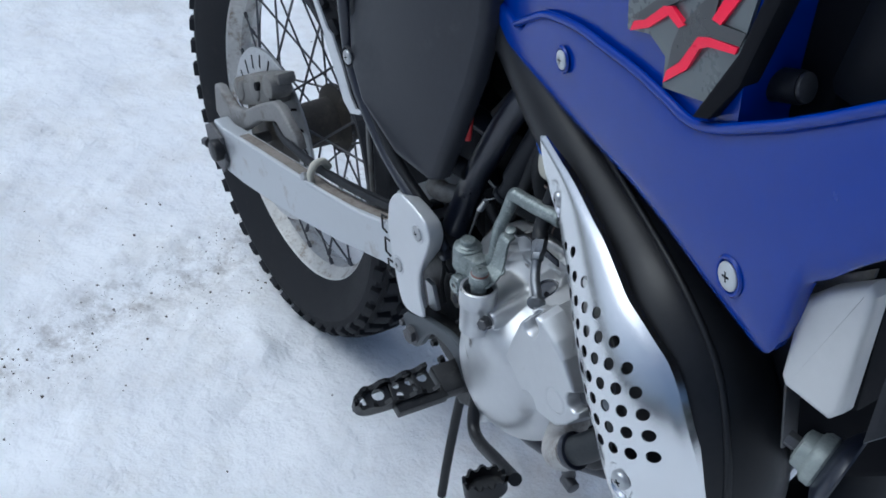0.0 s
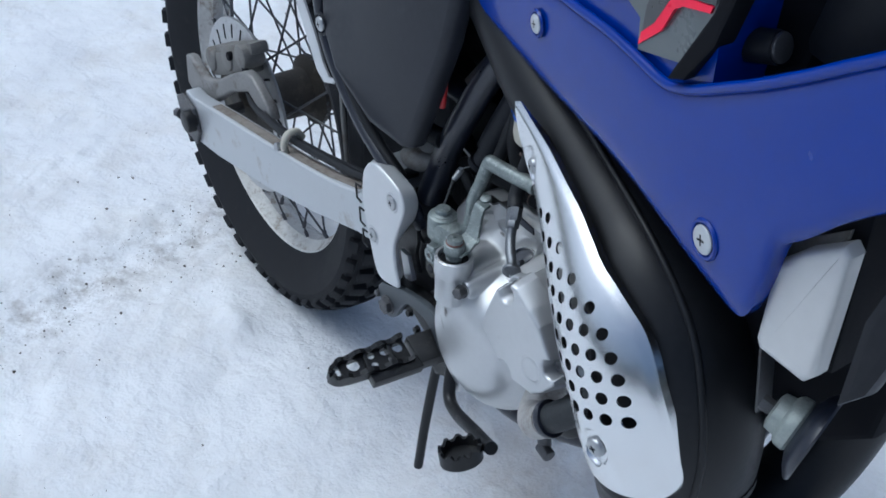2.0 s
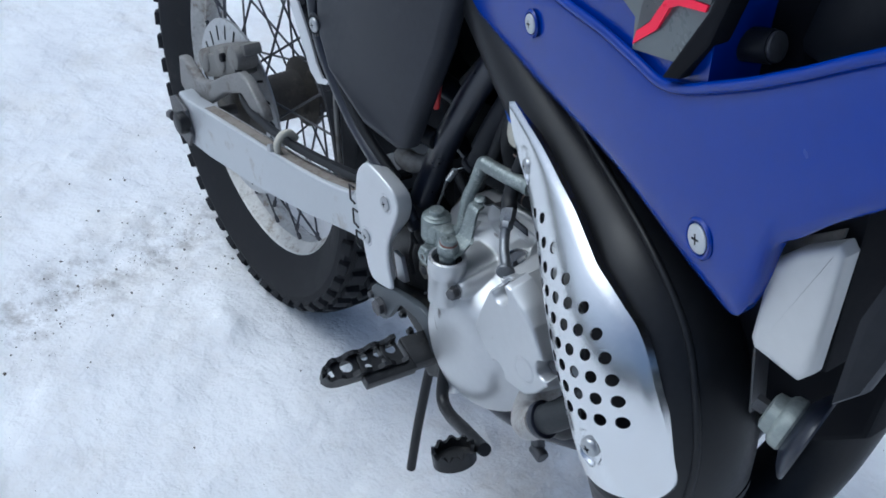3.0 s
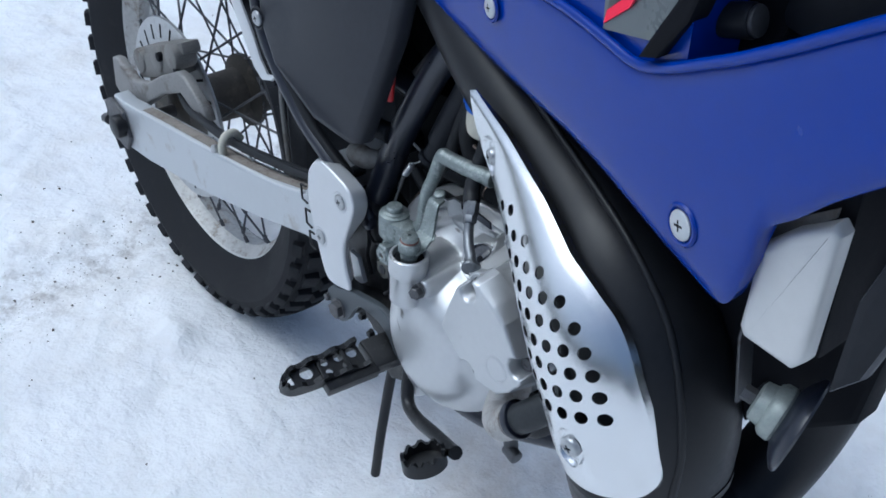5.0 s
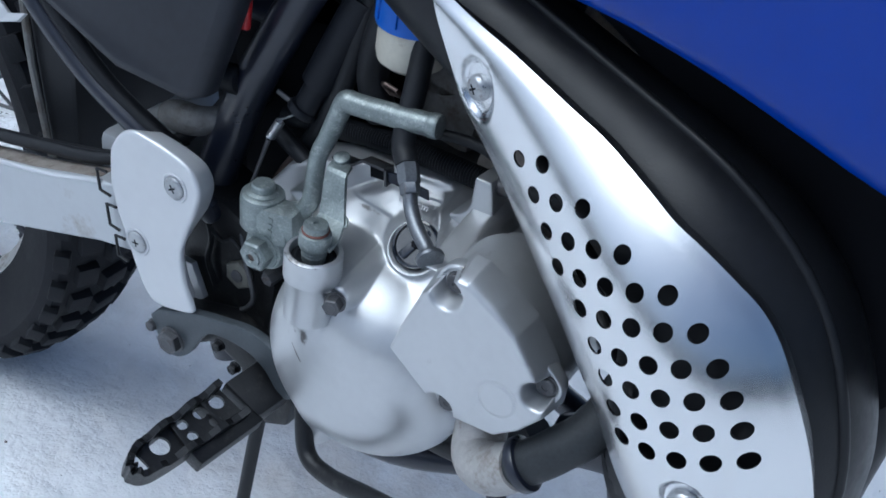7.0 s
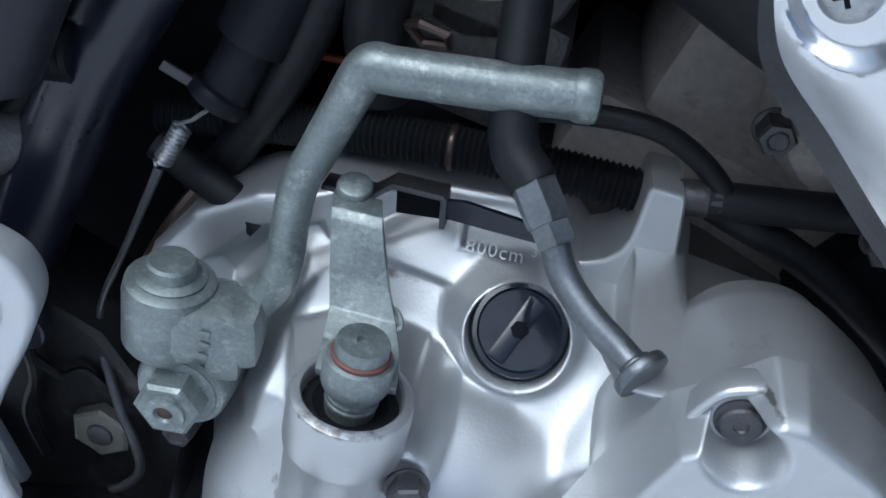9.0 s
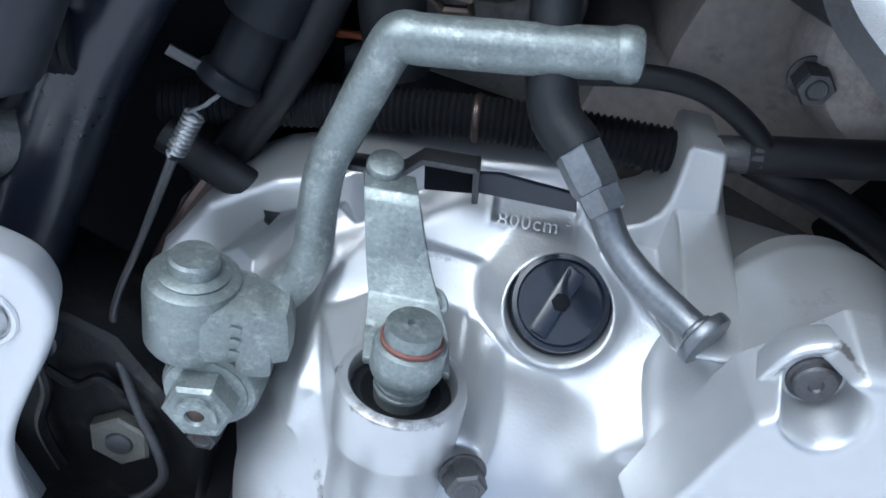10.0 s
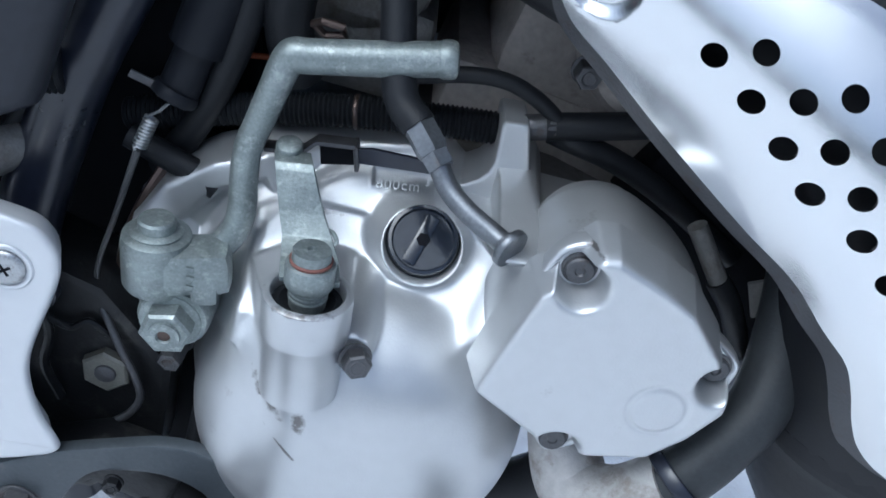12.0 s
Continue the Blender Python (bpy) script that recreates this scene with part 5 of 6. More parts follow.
    part("grey_connector", box((0.022, 0.012, 0.026), pose(-0.082, -0.052, 0.566, 0, 18, 10), 0.002), CASE, bike, "grey electrical connector")
    part("second_connector", box((0.013, 0.012, 0.036), pose(-0.066, -0.049, 0.566, 0, 22, 10), 0.003), CASE, bike, "grey plug")
    # coolant elbow under the pump
    el = part("pump_elbow", sweep([(0.076, -0.108, 0.432), (0.079, -0.122, 0.410), (0.086, -0.1365, 0.397), (0.100, -0.1490, 0.405), (0.117, -0.1545, 0.425)], [0.0150, 0.0158, 0.0160, 0.0152, 0.0140], 20), ELBOW, bike, "pale dirty cast coolant elbow")
    part("elbow_clamp", disc((0.1165, -0.1545, 0.4245), (0.68, 0.22, 0.70), 0.0158, 0.0060, 0.001), BLACK, el)
    part("lower_hose", sweep([(0.114, -0.1540, 0.422), (0.1235, -0.1525, 0.432), (0.134, -0.148, 0.445), (0.146, -0.139, 0.461), (0.153, -0.120, 0.485), (0.158, -0.090, 0.525), (0.17, -0.05, 0.58)], 0.0125, 18), HOSE, el, "thick grey-black coolant hose")
    part("drain_screw", disc((0.099, -0.140, 0.392), (0.3, 0.0, -1), 0.0060, 0.020, 0.002), DULL, el)
    part("drain_nut", disc((0.1010, -0.1420, 0.3735), (1, -0.1, -0.1), 0.0060, 0.015, 0.002), DULL, el)
    part("belly_hose", sweep([(0.00, -0.070, 0.318), (0.04, -0.075, 0.322), (0.08, -0.085, 0.345), (0.10, -0.08, 0.38)], 0.012, 14), RUBBER, bike, "black hose under the engine")
    part("pale_cable_end", sweep([(0.112, -0.098, 0.512), (0.120, -0.100, 0.500), (0.128, -0.100, 0.488)], 0.0042, 12), CASE, bike, "pale grey cable end")
    part("cable_boot", sweep([(0.127, -0.100, 0.489), (0.137, -0.100, 0.476), (0.150, -0.095, 0.450)], 0.0052, 12), RUBBER, bike)
    part("pale_tag", box((0.008, 0.002, 0.018), pose(0.146, -0.102, 0.484, 0, -22, 0), 0.0005), CASE, bike, "pale tag")


build_engine_block()


def build_brake_switch():
    sw = part("brake_switch", sweep([(-0.074, -0.055, 0.600), (-0.087, -0.062, 0.563), (-0.0945, -0.066, 0.5405)], 0.0118, 22), PLASTIC, bike, "grey-black brake light switch")
    part("switch_neck", sweep([(-0.0940, -0.066, 0.5415), (-0.101, -0.071, 0.522)], 0.0085, 18, smooth=False), PLASTIC, sw)
    part("switch_nut", disc((-0.1005, -0.0715, 0.5245), (-0.4, -0.3, -0.85), 0.0100, 0.006, 0.002), PLASTIC, sw)
    part("switch_tab", box((0.012, 0.0012, 0.0035), pose(-0.113, -0.076, 0.528, 0, 25, 10), 0.0004), DULL, sw)
    ax = Vector((-0.004, -0.004, -0.011)).normalized()
    u = ax.orthogonal().normalized()
    w = ax.cross(u)
    helix = [Vector((-0.107, -0.087, 0.5175)) + ax * (0.0125 * t) + 0.0026 * (math.cos(2 * math.pi * 9 * t) * u + math.sin(2 * math.pi * 9 * t) * w) for t in np.linspace(0, 1, 110)]
    part("return_spring", sweep([(-0.101, -0.078, 0.522), (-0.105, -0.085, 0.5195), *helix, (-0.112, -0.092, 0.502), (-0.113, -0.092, 0.498)], 0.0007, 6, smooth=False), STEEL, sw, "small bright coil spring")
    part("switch_rod", sweep([(-0.1115, -0.092, 0.505), (-0.120, -0.094, 0.475), (-0.127, -0.095, 0.452), (-0.1285, -0.094, 0.438), (-0.124, -0.093, 0.425)], [0.0016, 0.0012, 0.0012, 0.0012, 0.0012], 8), DULL, sw)
    part("rod_joint", disc((-0.129, -0.094, 0.4295), (1, -0.1, -0.1), 0.0030, 0.007, 0.0005), STEEL, sw)
    part("rod_tail", sweep([(-0.126, -0.098, 0.430), (-0.117, -0.104, 0.413), (-0.110, -0.106, 0.398), (-0.108, -0.106, 0.386), (-0.113, -0.106, 0.376), (-0.121, -0.105, 0.368)], 0.0018, 10), DULL, sw)
    part("gold_cable", sweep([(-0.098, -0.065, 0.50), (-0.112, -0.075, 0.475), (-0.121, -0.078, 0.45), (-0.125, -0.078, 0.42)], 0.0026, 8), COPPER, bike, "brownish cable")


build_brake_switch()


# ---- exhaust and its guard ----
def build_exhaust():
    axis = [(-0.20, -0.060, 0.735), (-0.108, -0.062, 0.684), (-0.035, -0.074, 0.648), (0.033, -0.085, 0.622), (0.107, -0.105, 0.602), (0.158, -0.119, 0.583), (0.188, -0.120, 0.550), (0.207, -0.120, 0.500), (0.212, -0.116, 0.450)]
    ex = part("exhaust_chamber", sweep(axis, [0.024, 0.028, 0.031, 0.034, 0.038, 0.045, 0.055, 0.0625, 0.0615], 40), MATT, bike, "matt black two-stroke expansion chamber")
    part("exhaust_cone", sweep([(0.2118, -0.116, 0.453), (0.218, -0.112, 0.415), (0.238, -0.098, 0.385), (0.252, -0.090, 0.384)], [0.061, 0.054, 0.043, 0.037], 34), MATT, ex)
    part("header_pipe", sweep([(0.246, -0.092, 0.386), (0.250, -0.055, 0.378), (0.254, -0.010, 0.396), (0.258, 0.022, 0.440), (0.260, 0.040, 0.510), (0.245, 0.040, 0.575), (0.19, 0.02, 0.610), (0.14, 0.0, 0.60)], [0.037, 0.034, 0.033, 0.033, 0.032, 0.030, 0.029, 0.028], 28), MATT, ex)
    # rolled seam running down the chamber, and the joint of the cone
    rows = [np.array(q) for q in curve_points([(*p, r) for p, r in zip(axis, (0.024, 0.028, 0.031, 0.034, 0.038, 0.045, 0.055, 0.0625, 0.0615))], 6)]
    front, seam = Vector((0.35, -0.72, 0.60)).normalized(), []
    for a, b in zip(rows[8:], rows[10:]):
        d = Vector((b - a)[:3].tolist()).normalized()
        side = front.cross(d).normalized()
        side = side if side.x > 0 else -side
        face = d.cross(side).normalized()
        face = face if face.dot(front) > 0 else -face
        seam.append(Vector(((a + b) / 2)[:3].tolist()) + (side * 0.44 + face * 0.90) * float((a[3] + b[3]) / 2))
    part("rolled_seam", sweep([tuple(p) for p in seam], 0.0028, 10, smooth=False), MATT, ex)
    part("joint_ring", sweep([(0.2115, -0.116, 0.457), (0.2120, -0.116, 0.450)], 0.0624, 40, smooth=False), MATT, ex)
    return ex


build_exhaust()

GL = [(0.0072, 0.6535), (0.0130, 0.6430), (0.0255, 0.6220), (0.0365, 0.6000), (0.0535, 0.5860), (0.0720, 0.5710), (0.0900, 0.5580), (0.1070, 0.5465), (0.1238, 0.5365), (0.1378, 0.5222), (0.1487, 0.5120), (0.1560, 0.4990), (0.1625, 0.4850), (0.1700, 0.4725), (0.1800, 0.4650), (0.1935, 0.4645)]
GR = [(0.0115, 0.6550), (0.0210, 0.6510), (0.0360, 0.6462), (0.0600, 0.6408), (0.0900, 0.6340), (0.1150, 0.6284), (0.1385, 0.6203), (0.1555, 0.6132), (0.1725, 0.6070), (0.1890, 0.5993), (0.2030, 0.5908), (0.2165, 0.5768), (0.2320, 0.5530), (0.2430, 0.5320), (0.2520, 0.5095), (0.2560, 0.4960), (0.2555, 0.4850), (0.2490, 0.4755), (0.2320, 0.4700), (0.2100, 0.4665)]


def guard_face(x, z):
    """The sheet wraps the chamber: an arch across the rows of holes, falling back towards its upper tip."""
    c = (0.8247 * (x - 0.18) + 0.6661 * (z - 0.55)) / 0.05
    s = (0.3521 * (x - 0.18) - 0.9970 * (z - 0.55)) / 0.05
    return -0.19410 + 0.00340 * c - 0.00571 * s + 0.02454 * c * c + 0.00632 * c * s + 0.00692 * s * s + 0.00464 * c * c * s + 0.00506 * c * s * s - 0.00022 * s**3


def build_guard():
    """A pressed aluminium sheet with punched holes and two sunken screw seats."""
    def step(a, b, q):
        q = max(0.0, min(1.0, (q - a) / (b - a)))
        return q * q * (3 - 2 * q)

    left = [tuple(p) for p in curve_points(GL, 8)]
    right = [tuple(p) for p in curve_points(GR, 6)]
    L, R = np.array(left), np.array(right)

    def gap(line, x, z):
        a, b = line[:-1], line[1:]
        e = b - a
        t = np.clip(((x - a[:, 0]) * e[:, 0] + (z - a[:, 1]) * e[:, 1]) / (e * e).sum(1), 0, 1)
        return float(np.sqrt((a[:, 0] + e[:, 0] * t - x) ** 2 + (a[:, 1] + e[:, 1] * t - z) ** 2).min())

    def normal(x, z):
        d = 0.002
        return Vector(((guard_face(x + d, z) - guard_face(x - d, z)) / (2 * d), -1, (guard_face(x, z + d) - guard_face(x, z - d)) / (2 * d))).normalized()

    seats = ((0.0432, 0.6180, 0.0050, 0.0132, 0.0048), (0.2048, 0.4990, 0.0045, 0.0125, 0.0040))

    def to(x, z):
        off = 0.0010 * (1 - step(0, 0.006, gap(R, x, z)))
        for bx, bz, depth, rad, soft in seats:
            along = ((x - bx) * 0.40 - (z - bz) * 0.92) / 1.3
            off += depth * step(0, 1, (rad - math.hypot(along, (x - bx) * 0.92 + (z - bz) * 0.40)) / soft)
        return Vector((x, guard_face(x, z) - 0.0026 * math.exp(-((x - 0.205) ** 2 + (z - 0.495) ** 2) / 0.025**2) + off, z))

    # the punched holes
    rows = (((0.0785, 0.6038), (0.0917, 0.6090), 2), ((0.0917, 0.5939), (0.1178, 0.6034), 3), ((0.1038, 0.5832), (0.1421, 0.5960), 4), ((0.1148, 0.5721), (0.1659, 0.5896), 5), ((0.1320, 0.5633), (0.1829, 0.5802), 5), ((0.1442, 0.5519), (0.1954, 0.5693), 5), ((0.1536, 0.5405), (0.2054, 0.5580), 5), ((0.1614, 0.5275), (0.2140, 0.5459), 5), ((0.1690, 0.5149), (0.2213, 0.5325), 5))
    holes = []
    for row, ((x0, z0), (x1, z1), count) in enumerate(rows):
        for k in range(count):
            t = k / (count - 1)
            holes.append((x0 + (x1 - x0) * t, z0 + (z1 - z0) * t, 0.0038 + 0.00007 * row))
    n = Vector((-0.12, -0.98, 0.10)).normalized()
    sheet = perforated(left + right[::-1], holes, 0.0017, to, -n, 0.0016, lambda x, z: (0.0012 if gap(L, x, z) < 0.001 else 0.006) * step(0.0, 0.05, x), 28, ((0.0432, 0.6180, 0.0175), (0.2048, 0.4990, 0.0165)))
    guard = part("heat_guard", sheet, POLISHED, bike, "polished aluminium heat guard with round holes", 24)
    # folded back edge; its dull colour stands in for the dark bay it reflects
    fold, fm, rows3 = Vector((-0.0040, 0.0084, -0.0045)), bmesh.new(), []
    for x, z in left[10:]:
        p = to(x, z) - n * 0.0008
        rows3.append([fm.verts.new(p), fm.verts.new(p + fold * step(0.012, 0.05, x)), fm.verts.new(p + fold * step(0.012, 0.05, x) + Vector((0.0013, 0.0005, 0.0012))), fm.verts.new(p + Vector((0.0013, 0.0012, 0.0012)))])
    for a, b in zip(rows3, rows3[1:]):
        for k in range(4):
            fm.faces.new((a[k], a[(k + 1) % 4], b[(k + 1) % 4], b[k]))
    part("folded_edge", fm, DULL, guard, "folded back edge, coloured dark for the engine bay it reflects")
    for x, z, r in ((0.0432, 0.6180, 0.0066), (0.2048, 0.4990, 0.0076)):
        m = normal(x, z)
        c = to(x, z) - m * 0.0005
        screw(c, m, guard, r, 0.0050, STEEL, turn=35)
        part("standoff", disc(c - m * 0.030, m, 0.008, 0.027, 0.001), DULL, guard)


build_guard()


# ---- shroud, tank, radiator ----
def shell_y(x, z):
    return -0.1135 - 0.238 * (x - 0.005) - 0.05 * (z - 0.70) - 0.10 * max(0, z - 0.72) * 0.2


def build_shroud():
    low = [(-0.230, 0.700), (-0.142, 0.688), (-0.090, 0.680), (-0.055, 0.6765), (-0.020, 0.674), (0.025, 0.672), (0.070, 0.6715), (0.110, 0.671), (0.150, 0.6675), (0.185, 0.662), (0.215, 0.657), (0.245, 0.6535), (0.264, 0.652), (0.274, 0.659), (0.281, 0.684), (0.283, 0.703), (0.287, 0.717), (0.301, 0.7317), (0.319, 0.7534), (0.345, 0.780)]
    top = [(-0.230, 0.735), (-0.142, 0.718), (-0.075, 0.706), (-0.0505, 0.7205), (-0.0218, 0.7355), (0.0257, 0.7466), (0.070, 0.750), (0.1088, 0.752), (0.145, 0.751), (0.1685, 0.750), (0.186, 0.7545), (0.205, 0.764), (0.225, 0.776), (0.240, 0.785), (0.2525, 0.793), (0.265, 0.8015), (0.2775, 0.810), (0.290, 0.819), (0.3066, 0.831), (0.345, 0.858)]
    rows = curve_points([(*a, *b) for a, b in zip(low, top)], 6)
    cross = [0.0, 0.0, 0.03, 0.1, 0.22, 0.4, 0.6, 0.8, 0.92, 0.97, 1.0, 1.0]
    bm = bmesh.new()
    grid = []
    for s in rows:
        row = []
        for j, v in enumerate(cross):
            x, z = s[0] + (s[2] - s[0]) * v, s[1] + (s[3] - s[1]) * v
            inn = (0.010 if j == 0 else 0) + (0.006 if j == len(cross) - 1 else 0) + 0.0035 * max(0, 1 - v / 0.1) ** 2 - 0.001 * math.sin(math.pi * v) + 0.004 * max(0, (v - 0.9) / 0.1) ** 2
            row.append(bm.verts.new((x, shell_y(x, z) + inn, z)))
        grid.append(row)
    for a, b in zip(grid, grid[1:]):
        for k in range(len(cross) - 1):
            bm.faces.new((a[k], a[k + 1], b[k + 1], b[k]))
    bmesh.ops.recalc_face_normals(bm, faces=bm.faces)
    bmesh.ops.solidify(bm, geom=list(bm.faces), thickness=0.002)
    sh = part("shroud", bm, BLUE, bike, "glossy dark blue plastic radiator shroud", 50)
    part("rolled_rim", sweep([(x, shell_y(x, z) + 0.001, z) for x, z in top[2:]], 0.0034, 12, 5), BLUE, sh)
    n = Vector((-0.235, -0.97, -0.04)).normalized()
    for x, z, r, sunk in ((0.0135, 0.7165, 0.0072, -0.003), (0.2315, 0.6820, 0.0090, -0.0012)):
        c = Vector((x, shell_y(x, z) + sunk, z))
        part("screw_recess", lathe([(r * 1.45, 0.0), (r * 1.32, 0.0014), (r * 1.16, 0.0012), (r * 1.05, -0.0005)], c, n, 36), BLUE, sh)
        screw(c + n * 0.0006, n, sh, r, 0.0020, SATIN, turn=15)
    # tank above it with its decal
    def tank(x, z):
        return Vector((x, shell_y(x, z) + 0.005 + 0.10 * max(0, z - 0.80), z))
    bm = bmesh.new()
    grid = []
    for i in range(40):
        t = i / 39
        x = -0.23 + 0.438 * t
        z0 = 0.705 + 0.04 * max(0, t - 0.3)
        side = [tank(x, z0 + 0.235 * j / 12) for j in range(13)]
        ring = side + [Vector((x, side[-1].y * q, side[-1].z + 0.03 * (1 - q * q))) for q in (0.6, 0.2, -0.2, -0.6)] + [Vector((p.x, -p.y, p.z)) for p in side[::-1]]
        grid.append([bm.verts.new(p) for p in ring])
    for a, b in zip(grid, grid[1:]):
        for k in range(len(a) - 1):
            bm.faces.new((a[k], a[k + 1], b[k + 1], b[k]))
    bm.faces.new(grid[0])
    bm.faces.new(grid[-1][::-1])
    tk = part("fuel_tank", bm, BLUE, bike, "blue fuel tank side with grey and red decal")

    def decal(name, outline, mat, lift):
        own = bmesh.new()
        vs = [own.verts.new(tank(x, z) + Vector((0, -lift, 0))) for x, z in outline]
        f = own.faces.new(vs)
        ext = bmesh.ops.extrude_face_region(own, geom=[f])
        for v in ext["geom"]:
            if isinstance(v, bmesh.types.BMVert):
                v.co.y += lift - 0.0002
        part(name, own, mat, tk)

    decal("grey_patch", [(0.088, 0.80), (0.091, 0.773), (0.117, 0.781), (0.136, 0.775), (0.137, 0.755), (0.179, 0.767), (0.203, 0.808), (0.2065, 0.843), (0.207, 0.90), (0.11, 0.90)], GREY, 0.0030)
    decal("dark_patch", [(0.094, 0.782), (0.120, 0.804), (0.140, 0.835), (0.165, 0.85), (0.147, 0.815), (0.129, 0.803), (0.111, 0.788)], DARKGREY, 0.0036)
    decal("dark_patch_lower", [(0.147, 0.798), (0.161, 0.817), (0.177, 0.835), (0.176, 0.814), (0.204, 0.819), (0.202, 0.811), (0.176, 0.805), (0.166, 0.801), (0.152, 0.780), (0.140, 0.768), (0.142, 0.785)], DARKGREY, 0.0036)
    decal("red_flash", [(0.095, 0.774), (0.099, 0.782), (0.111, 0.788), (0.129, 0.804), (0.137, 0.807), (0.152, 0.802), (0.147, 0.798), (0.135, 0.801), (0.116, 0.785)], RED, 0.0042)
    decal("red_flash_lower", [(0.138, 0.759), (0.140, 0.768), (0.152, 0.779), (0.166, 0.801), (0.176, 0.805), (0.201, 0.810), (0.200, 0.806), (0.177, 0.800), (0.169, 0.795), (0.160, 0.778)], RED, 0.0042)
    decal("red_flash_upper", [(0.175, 0.815), (0.183, 0.832), (0.195, 0.855), (0.203, 0.855), (0.195, 0.835), (0.183, 0.815)], RED, 0.0042)


build_shroud()


def build_radiator():
    HORN = material("greenish_zinc_plate", (0.30, 0.33, 0.31), 0.45, 0.4, 0.2, 40, 0.1, 600, (0.14, 0.14, 0.13), 0.3, 60)
    rad = part("radiator_end_tank", prism([(0.279, 0.643), (0.283, 0.637), (0.314, 0.636), (0.3195, 0.644), (0.3165, 0.722), (0.311, 0.727), (0.290, 0.710), (0.2775, 0.695)], -0.166, -0.150, 0.0055, 4), TANKEND, bike, "pale grey radiator end tank with rounded edges")
    part("mounting_tab", prism([(0.2655, 0.657), (0.2720, 0.664), (0.2740, 0.684), (0.2830, 0.700), (0.3050, 0.722), (0.3050, 0.728), (0.2760, 0.703), (0.2675, 0.687)], -0.152, -0.149, 0.0008), CASE, rad, "thin grey mounting tab")
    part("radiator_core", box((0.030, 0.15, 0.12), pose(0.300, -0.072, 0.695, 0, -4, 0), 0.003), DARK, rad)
    part("radiator_louvre", prism([(0.338, 0.640), (0.352, 0.660), (0.372, 0.76), (0.352, 0.78), (0.336, 0.70)], -0.172, -0.155, 0.006), PLASTIC, bike, "black plastic radiator louvre")
    part("radiator_bracket", strip([(0.262, -0.12, 0.66), (0.262, -0.12, 0.60), (0.272, -0.12, 0.555)], (0, 1, 0), 0.014, 0.002), DULL, bike, "grey bracket strip")
    # added near-black slab: closes gaps to the snow and gives them shade
    back = part("radiator_backing", prism([(-0.08, 0.76), (-0.08, 0.712), (0.0, 0.690), (0.09, 0.645), (0.15, 0.610), (0.185, 0.570), (0.222, 0.574), (0.262, 0.505), (0.270, 0.520), (0.300, 0.530), (0.330, 0.56), (0.335, 0.73)], -0.088, -0.062, 0.004), DARK, bike, "near-black backing slab added behind the radiator")
    part("backing_clip", box((0.018, 0.006, 0.020), pose(0.275, -0.092, 0.540, 0, 20, 0), 0.002), PLASTIC, back)
    a = Vector((0.93, 0.27, -0.18)).normalized()
    c = Vector((0.2885, -0.138, 0.5790))
    horn = part("horn", lathe([(0, 0), (0.009, 0), (0.0125, 0.0015), (0.0135, 0.008), (0.0155, 0.009), (0.0175, 0.0115), (0.0180, 0.017), (0.0165, 0.019), (0, 0.019)], c, a, 40), HORN, bike, "grey metal horn with a black rim")
    part("horn_rim", lathe([(0, 0.0185), (0.0165, 0.0185), (0.0250, 0.0225), (0.0305, 0.0265), (0.0312, 0.0285), (0.0300, 0.0300), (0.010, 0.0280), (0.008, 0.026), (0, 0.026)], c, a, 44), BLACK, horn)
    part("horn_bolt", hexagon(c - a * 0.008, a, 0.009, 0.008), DULL, horn)
    # dark fittings between the tank and the radiator, with an added near-black filler block
    f = part("front_fitting", box((0.055, 0.06, 0.10), pose(0.262, -0.09, 0.83, 0, 10, 0), 0.008), PLASTIC, bike, "black fittings behind the shroud")
    part("fitting_cylinder", disc((0.203, -0.134, 0.783), (1, 0.05, 0.30), 0.0095, 0.022, 0.002), PLASTIC, f)
    part("fitting_cap", disc((0.2235, -0.1330, 0.7893), (1, 0.05, 0.30), 0.0085, 0.003, 0.001), DULL, f)
    part("front_filler", box((0.20, 0.10, 0.24), pose(0.315, -0.045, 0.83, 0, 10, 0), 0.01), DARK, f)
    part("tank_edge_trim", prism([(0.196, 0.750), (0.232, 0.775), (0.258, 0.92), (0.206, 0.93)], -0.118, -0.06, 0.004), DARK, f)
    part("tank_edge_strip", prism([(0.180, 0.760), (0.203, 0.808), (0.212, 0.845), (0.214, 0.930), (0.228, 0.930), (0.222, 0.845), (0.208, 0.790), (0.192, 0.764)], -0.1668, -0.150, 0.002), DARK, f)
    part("frame_head", box((0.16, 0.08, 0.20), pose(0.30, 0.0, 0.84, 0, 20, 0), 0.02), BLACK, f)


build_radiator()


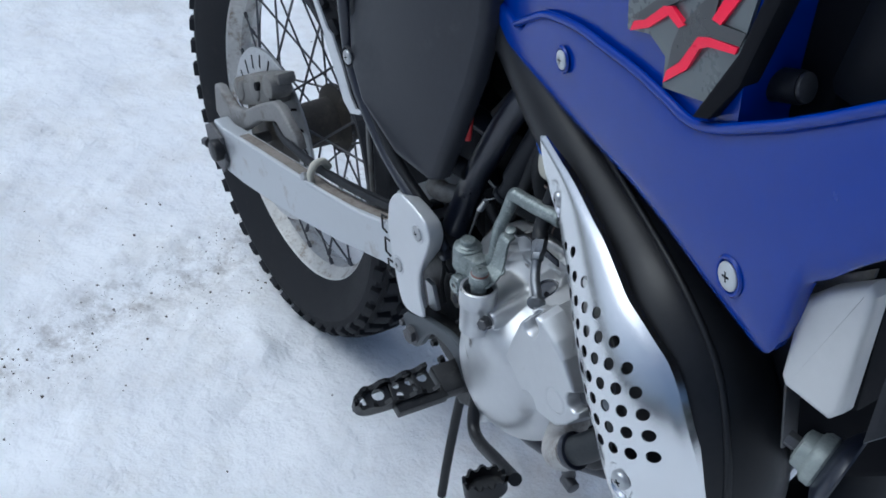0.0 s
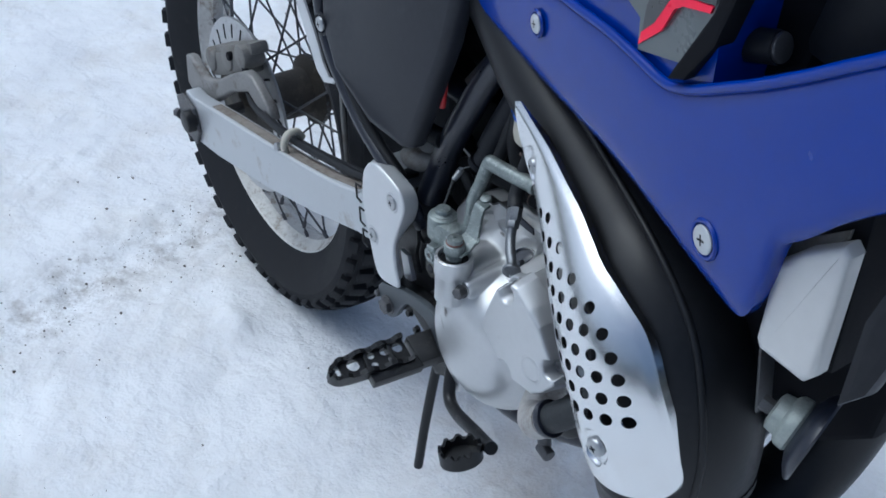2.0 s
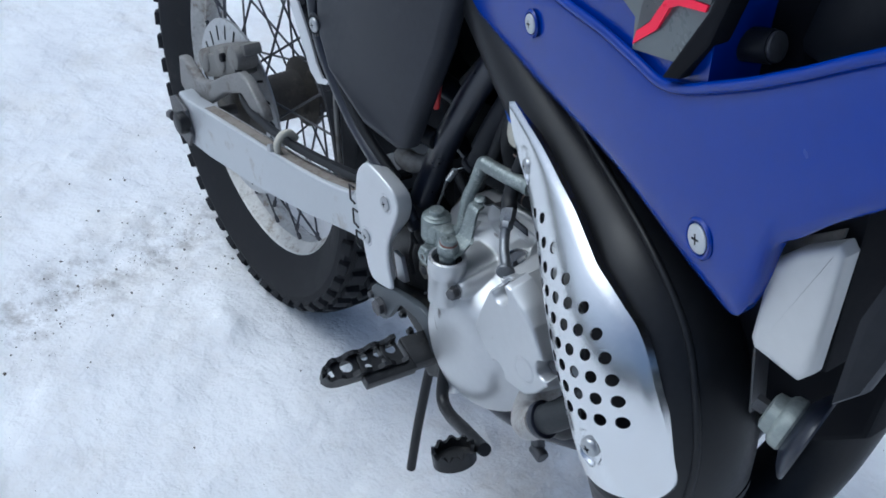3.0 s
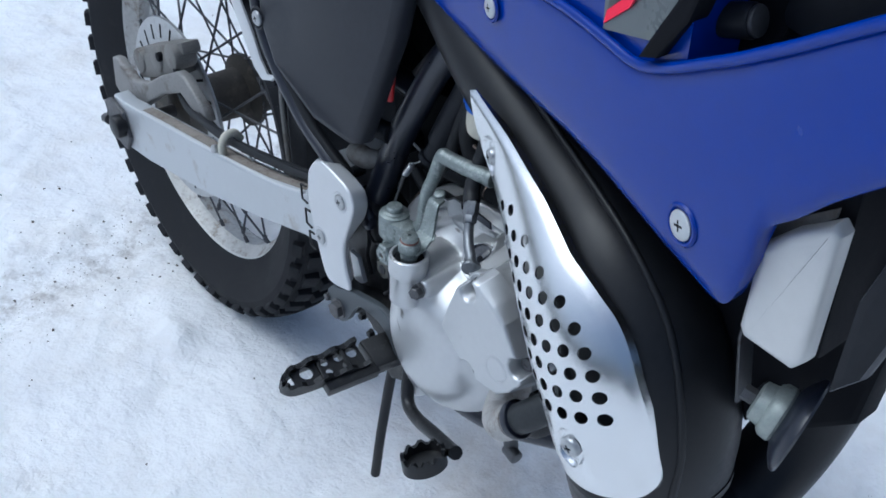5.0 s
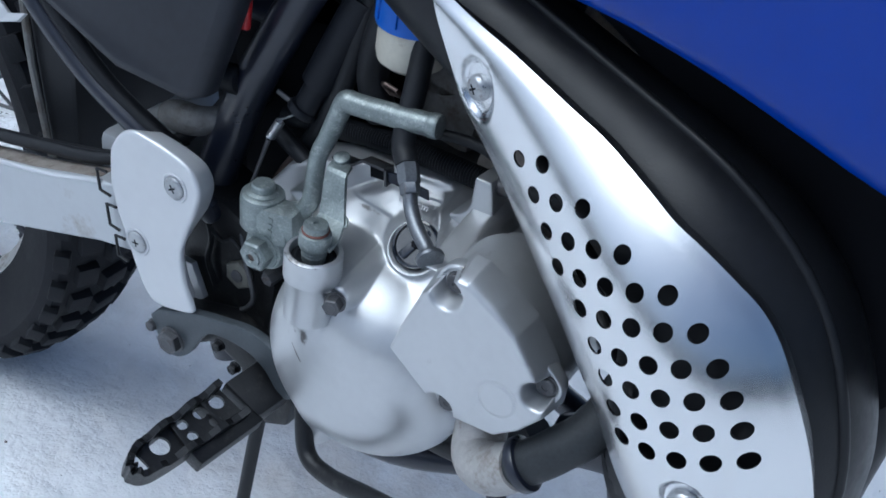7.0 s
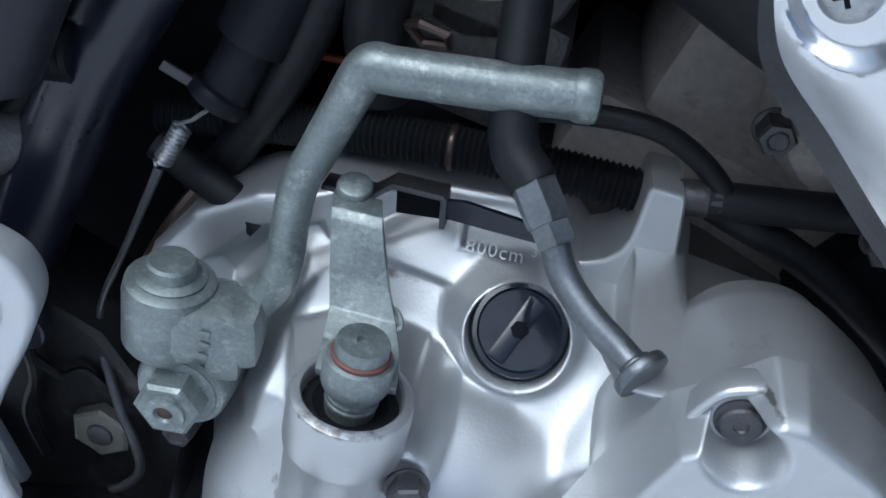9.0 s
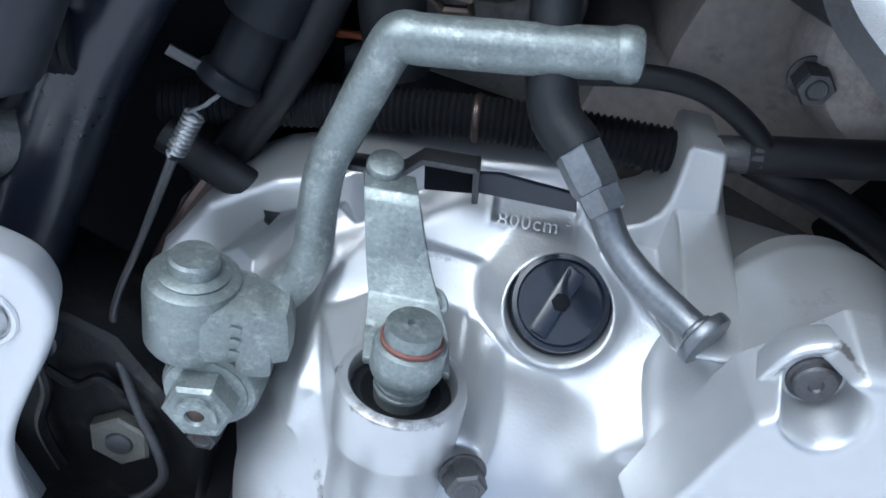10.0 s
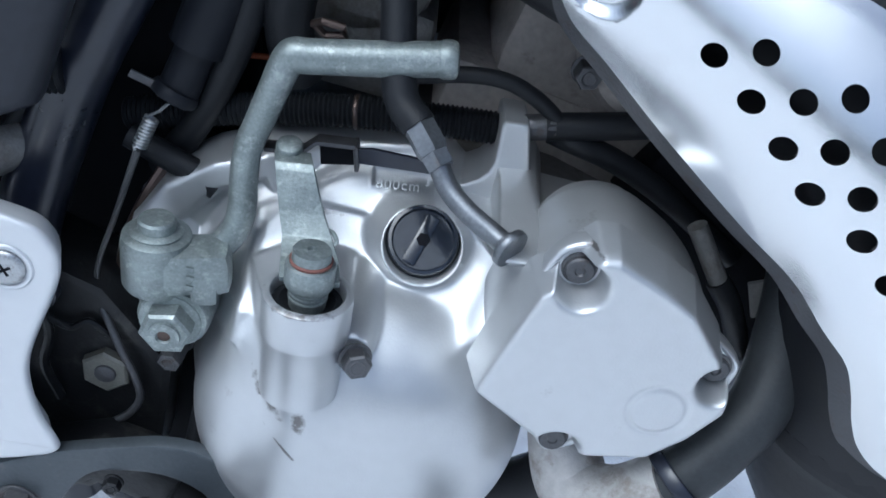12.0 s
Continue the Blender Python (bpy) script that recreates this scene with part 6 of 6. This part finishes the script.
def build_side_cover():
    o = [(-0.345, 0.790), (-0.330, 0.640), (-0.305, 0.585), (-0.270, 0.556), (-0.200, 0.533), (-0.152, 0.527), (-0.140, 0.532), (-0.128, 0.570), (-0.110, 0.640), (-0.105, 0.690), (-0.112, 0.790)]
    bulge = lambda x, y, z: (x, y + (0.02 * ((x + 0.22) / 0.11) ** 2 if y < -0.09 else 0) + 0.10 * max(0, z - 0.60), z)
    sc = part("side_cover", prism(o, -0.132, -0.112, 0.008, 4, to=bulge), SIDE, bike, "dark grey plastic side cover")
    screw((-0.306, -0.122, 0.590), OUT, sc, 0.0075, 0.003, STEEL, turn=25)
    part("screw_cup", lathe([(0.012, 0), (0.0105, 0.0015), (0.009, 0.0005)], (-0.306, -0.1215, 0.590), OUT, 28), PLASTIC, sc)
    part("frame_strut", sweep([(-0.345, -0.112, 0.75), (-0.330, -0.112, 0.640), (-0.312, -0.112, 0.570), (-0.255, -0.112, 0.512), (-0.19, -0.110, 0.475), (-0.15, -0.10, 0.44)], 0.0075, 12), BLACK, bike, "black frame strut")
    part("strut_hose", sweep([(-0.320, -0.106, 0.72), (-0.312, -0.108, 0.620), (-0.29, -0.110, 0.560), (-0.235, -0.110, 0.508), (-0.175, -0.106, 0.475)], 0.006, 12), RUBBER, bike, "black hose along the strut")
    part("pale_guard_strip", strip([(-0.500, -0.085, 0.670, 0.005), (-0.440, -0.09, 0.600, 0.006), (-0.405, -0.095, 0.575, 0.008), (-0.398, -0.095, 0.570, 0.014), (-0.368, -0.098, 0.540, 0.015), (-0.352, -0.099, 0.518, 0.014), (-0.338, -0.099, 0.508, 0.011), (-0.320, -0.099, 0.514, 0.010)], (0.5, 0.2, 0.6), 0.016, 0.003), SILVER, bike, "pale weathered guard strip")
    part("mud_flap", prism([(-0.415, 0.80), (-0.375, 0.60), (-0.345, 0.50), (-0.335, 0.38), (-0.305, 0.38), (-0.30, 0.52), (-0.30, 0.80)], -0.075, 0.075, 0.004), RUBBER, bike, "black rubber mud flap before the wheel")
    part("pale_cable", sweep([(-0.345, -0.078, 0.520), (-0.342, -0.079, 0.470), (-0.334, -0.080, 0.420), (-0.325, -0.082, 0.38)], 0.0030, 8), CASE, bike, "pale grey cable")
    part("grey_rod", sweep([(-0.152, -0.055, 0.567), (-0.120, -0.060, 0.603), (-0.085, -0.062, 0.645)], 0.0085, 14), CASE, bike, "grey rod behind the frame tube")
    part("red_wire", sweep([(-0.128, -0.097, 0.575), (-0.127, -0.096, 0.600), (-0.124, -0.094, 0.64)], 0.0032, 10), REDWIRE, bike, "short red wire")


build_side_cover()


def build_far_side():
    """Unseen parts that close the machine on its other side and on top against light."""
    part("seat", box((0.52, 0.19, 0.10), pose(-0.46, 0, 0.865, 0, -4, 0), 0.03), PLASTIC, bike, "black seat")
    # added dark wall that blocks light from the far side
    part("far_light_block", prism([(-0.12, 0.50), (0.05, 0.515), (0.20, 0.46), (0.30, 0.50), (0.32, 0.75), (-0.12, 0.75)], 0.066, 0.078, 0.003), DARK, bike, "unseen dark wall added to keep light out of the engine bay")
    part("far_side_cover", prism([(-0.345, 0.79), (-0.33, 0.64), (-0.27, 0.556), (-0.152, 0.527), (-0.11, 0.64), (-0.105, 0.79)], 0.085, 0.125, 0.008), PLASTIC, bike)
    part("far_engine_cover", prism([(x, z) for x, z in FLANGE if z < 0.527], 0.08, 0.13, 0.012), MATT, bike)
    part("far_shroud", prism([(-0.14, 0.70), (0.10, 0.677), (0.264, 0.653), (0.31, 0.742), (0.345, 0.86), (0.15, 0.80), (-0.14, 0.76)], 0.125, 0.150, 0.004), BLUE, bike)


build_far_side()
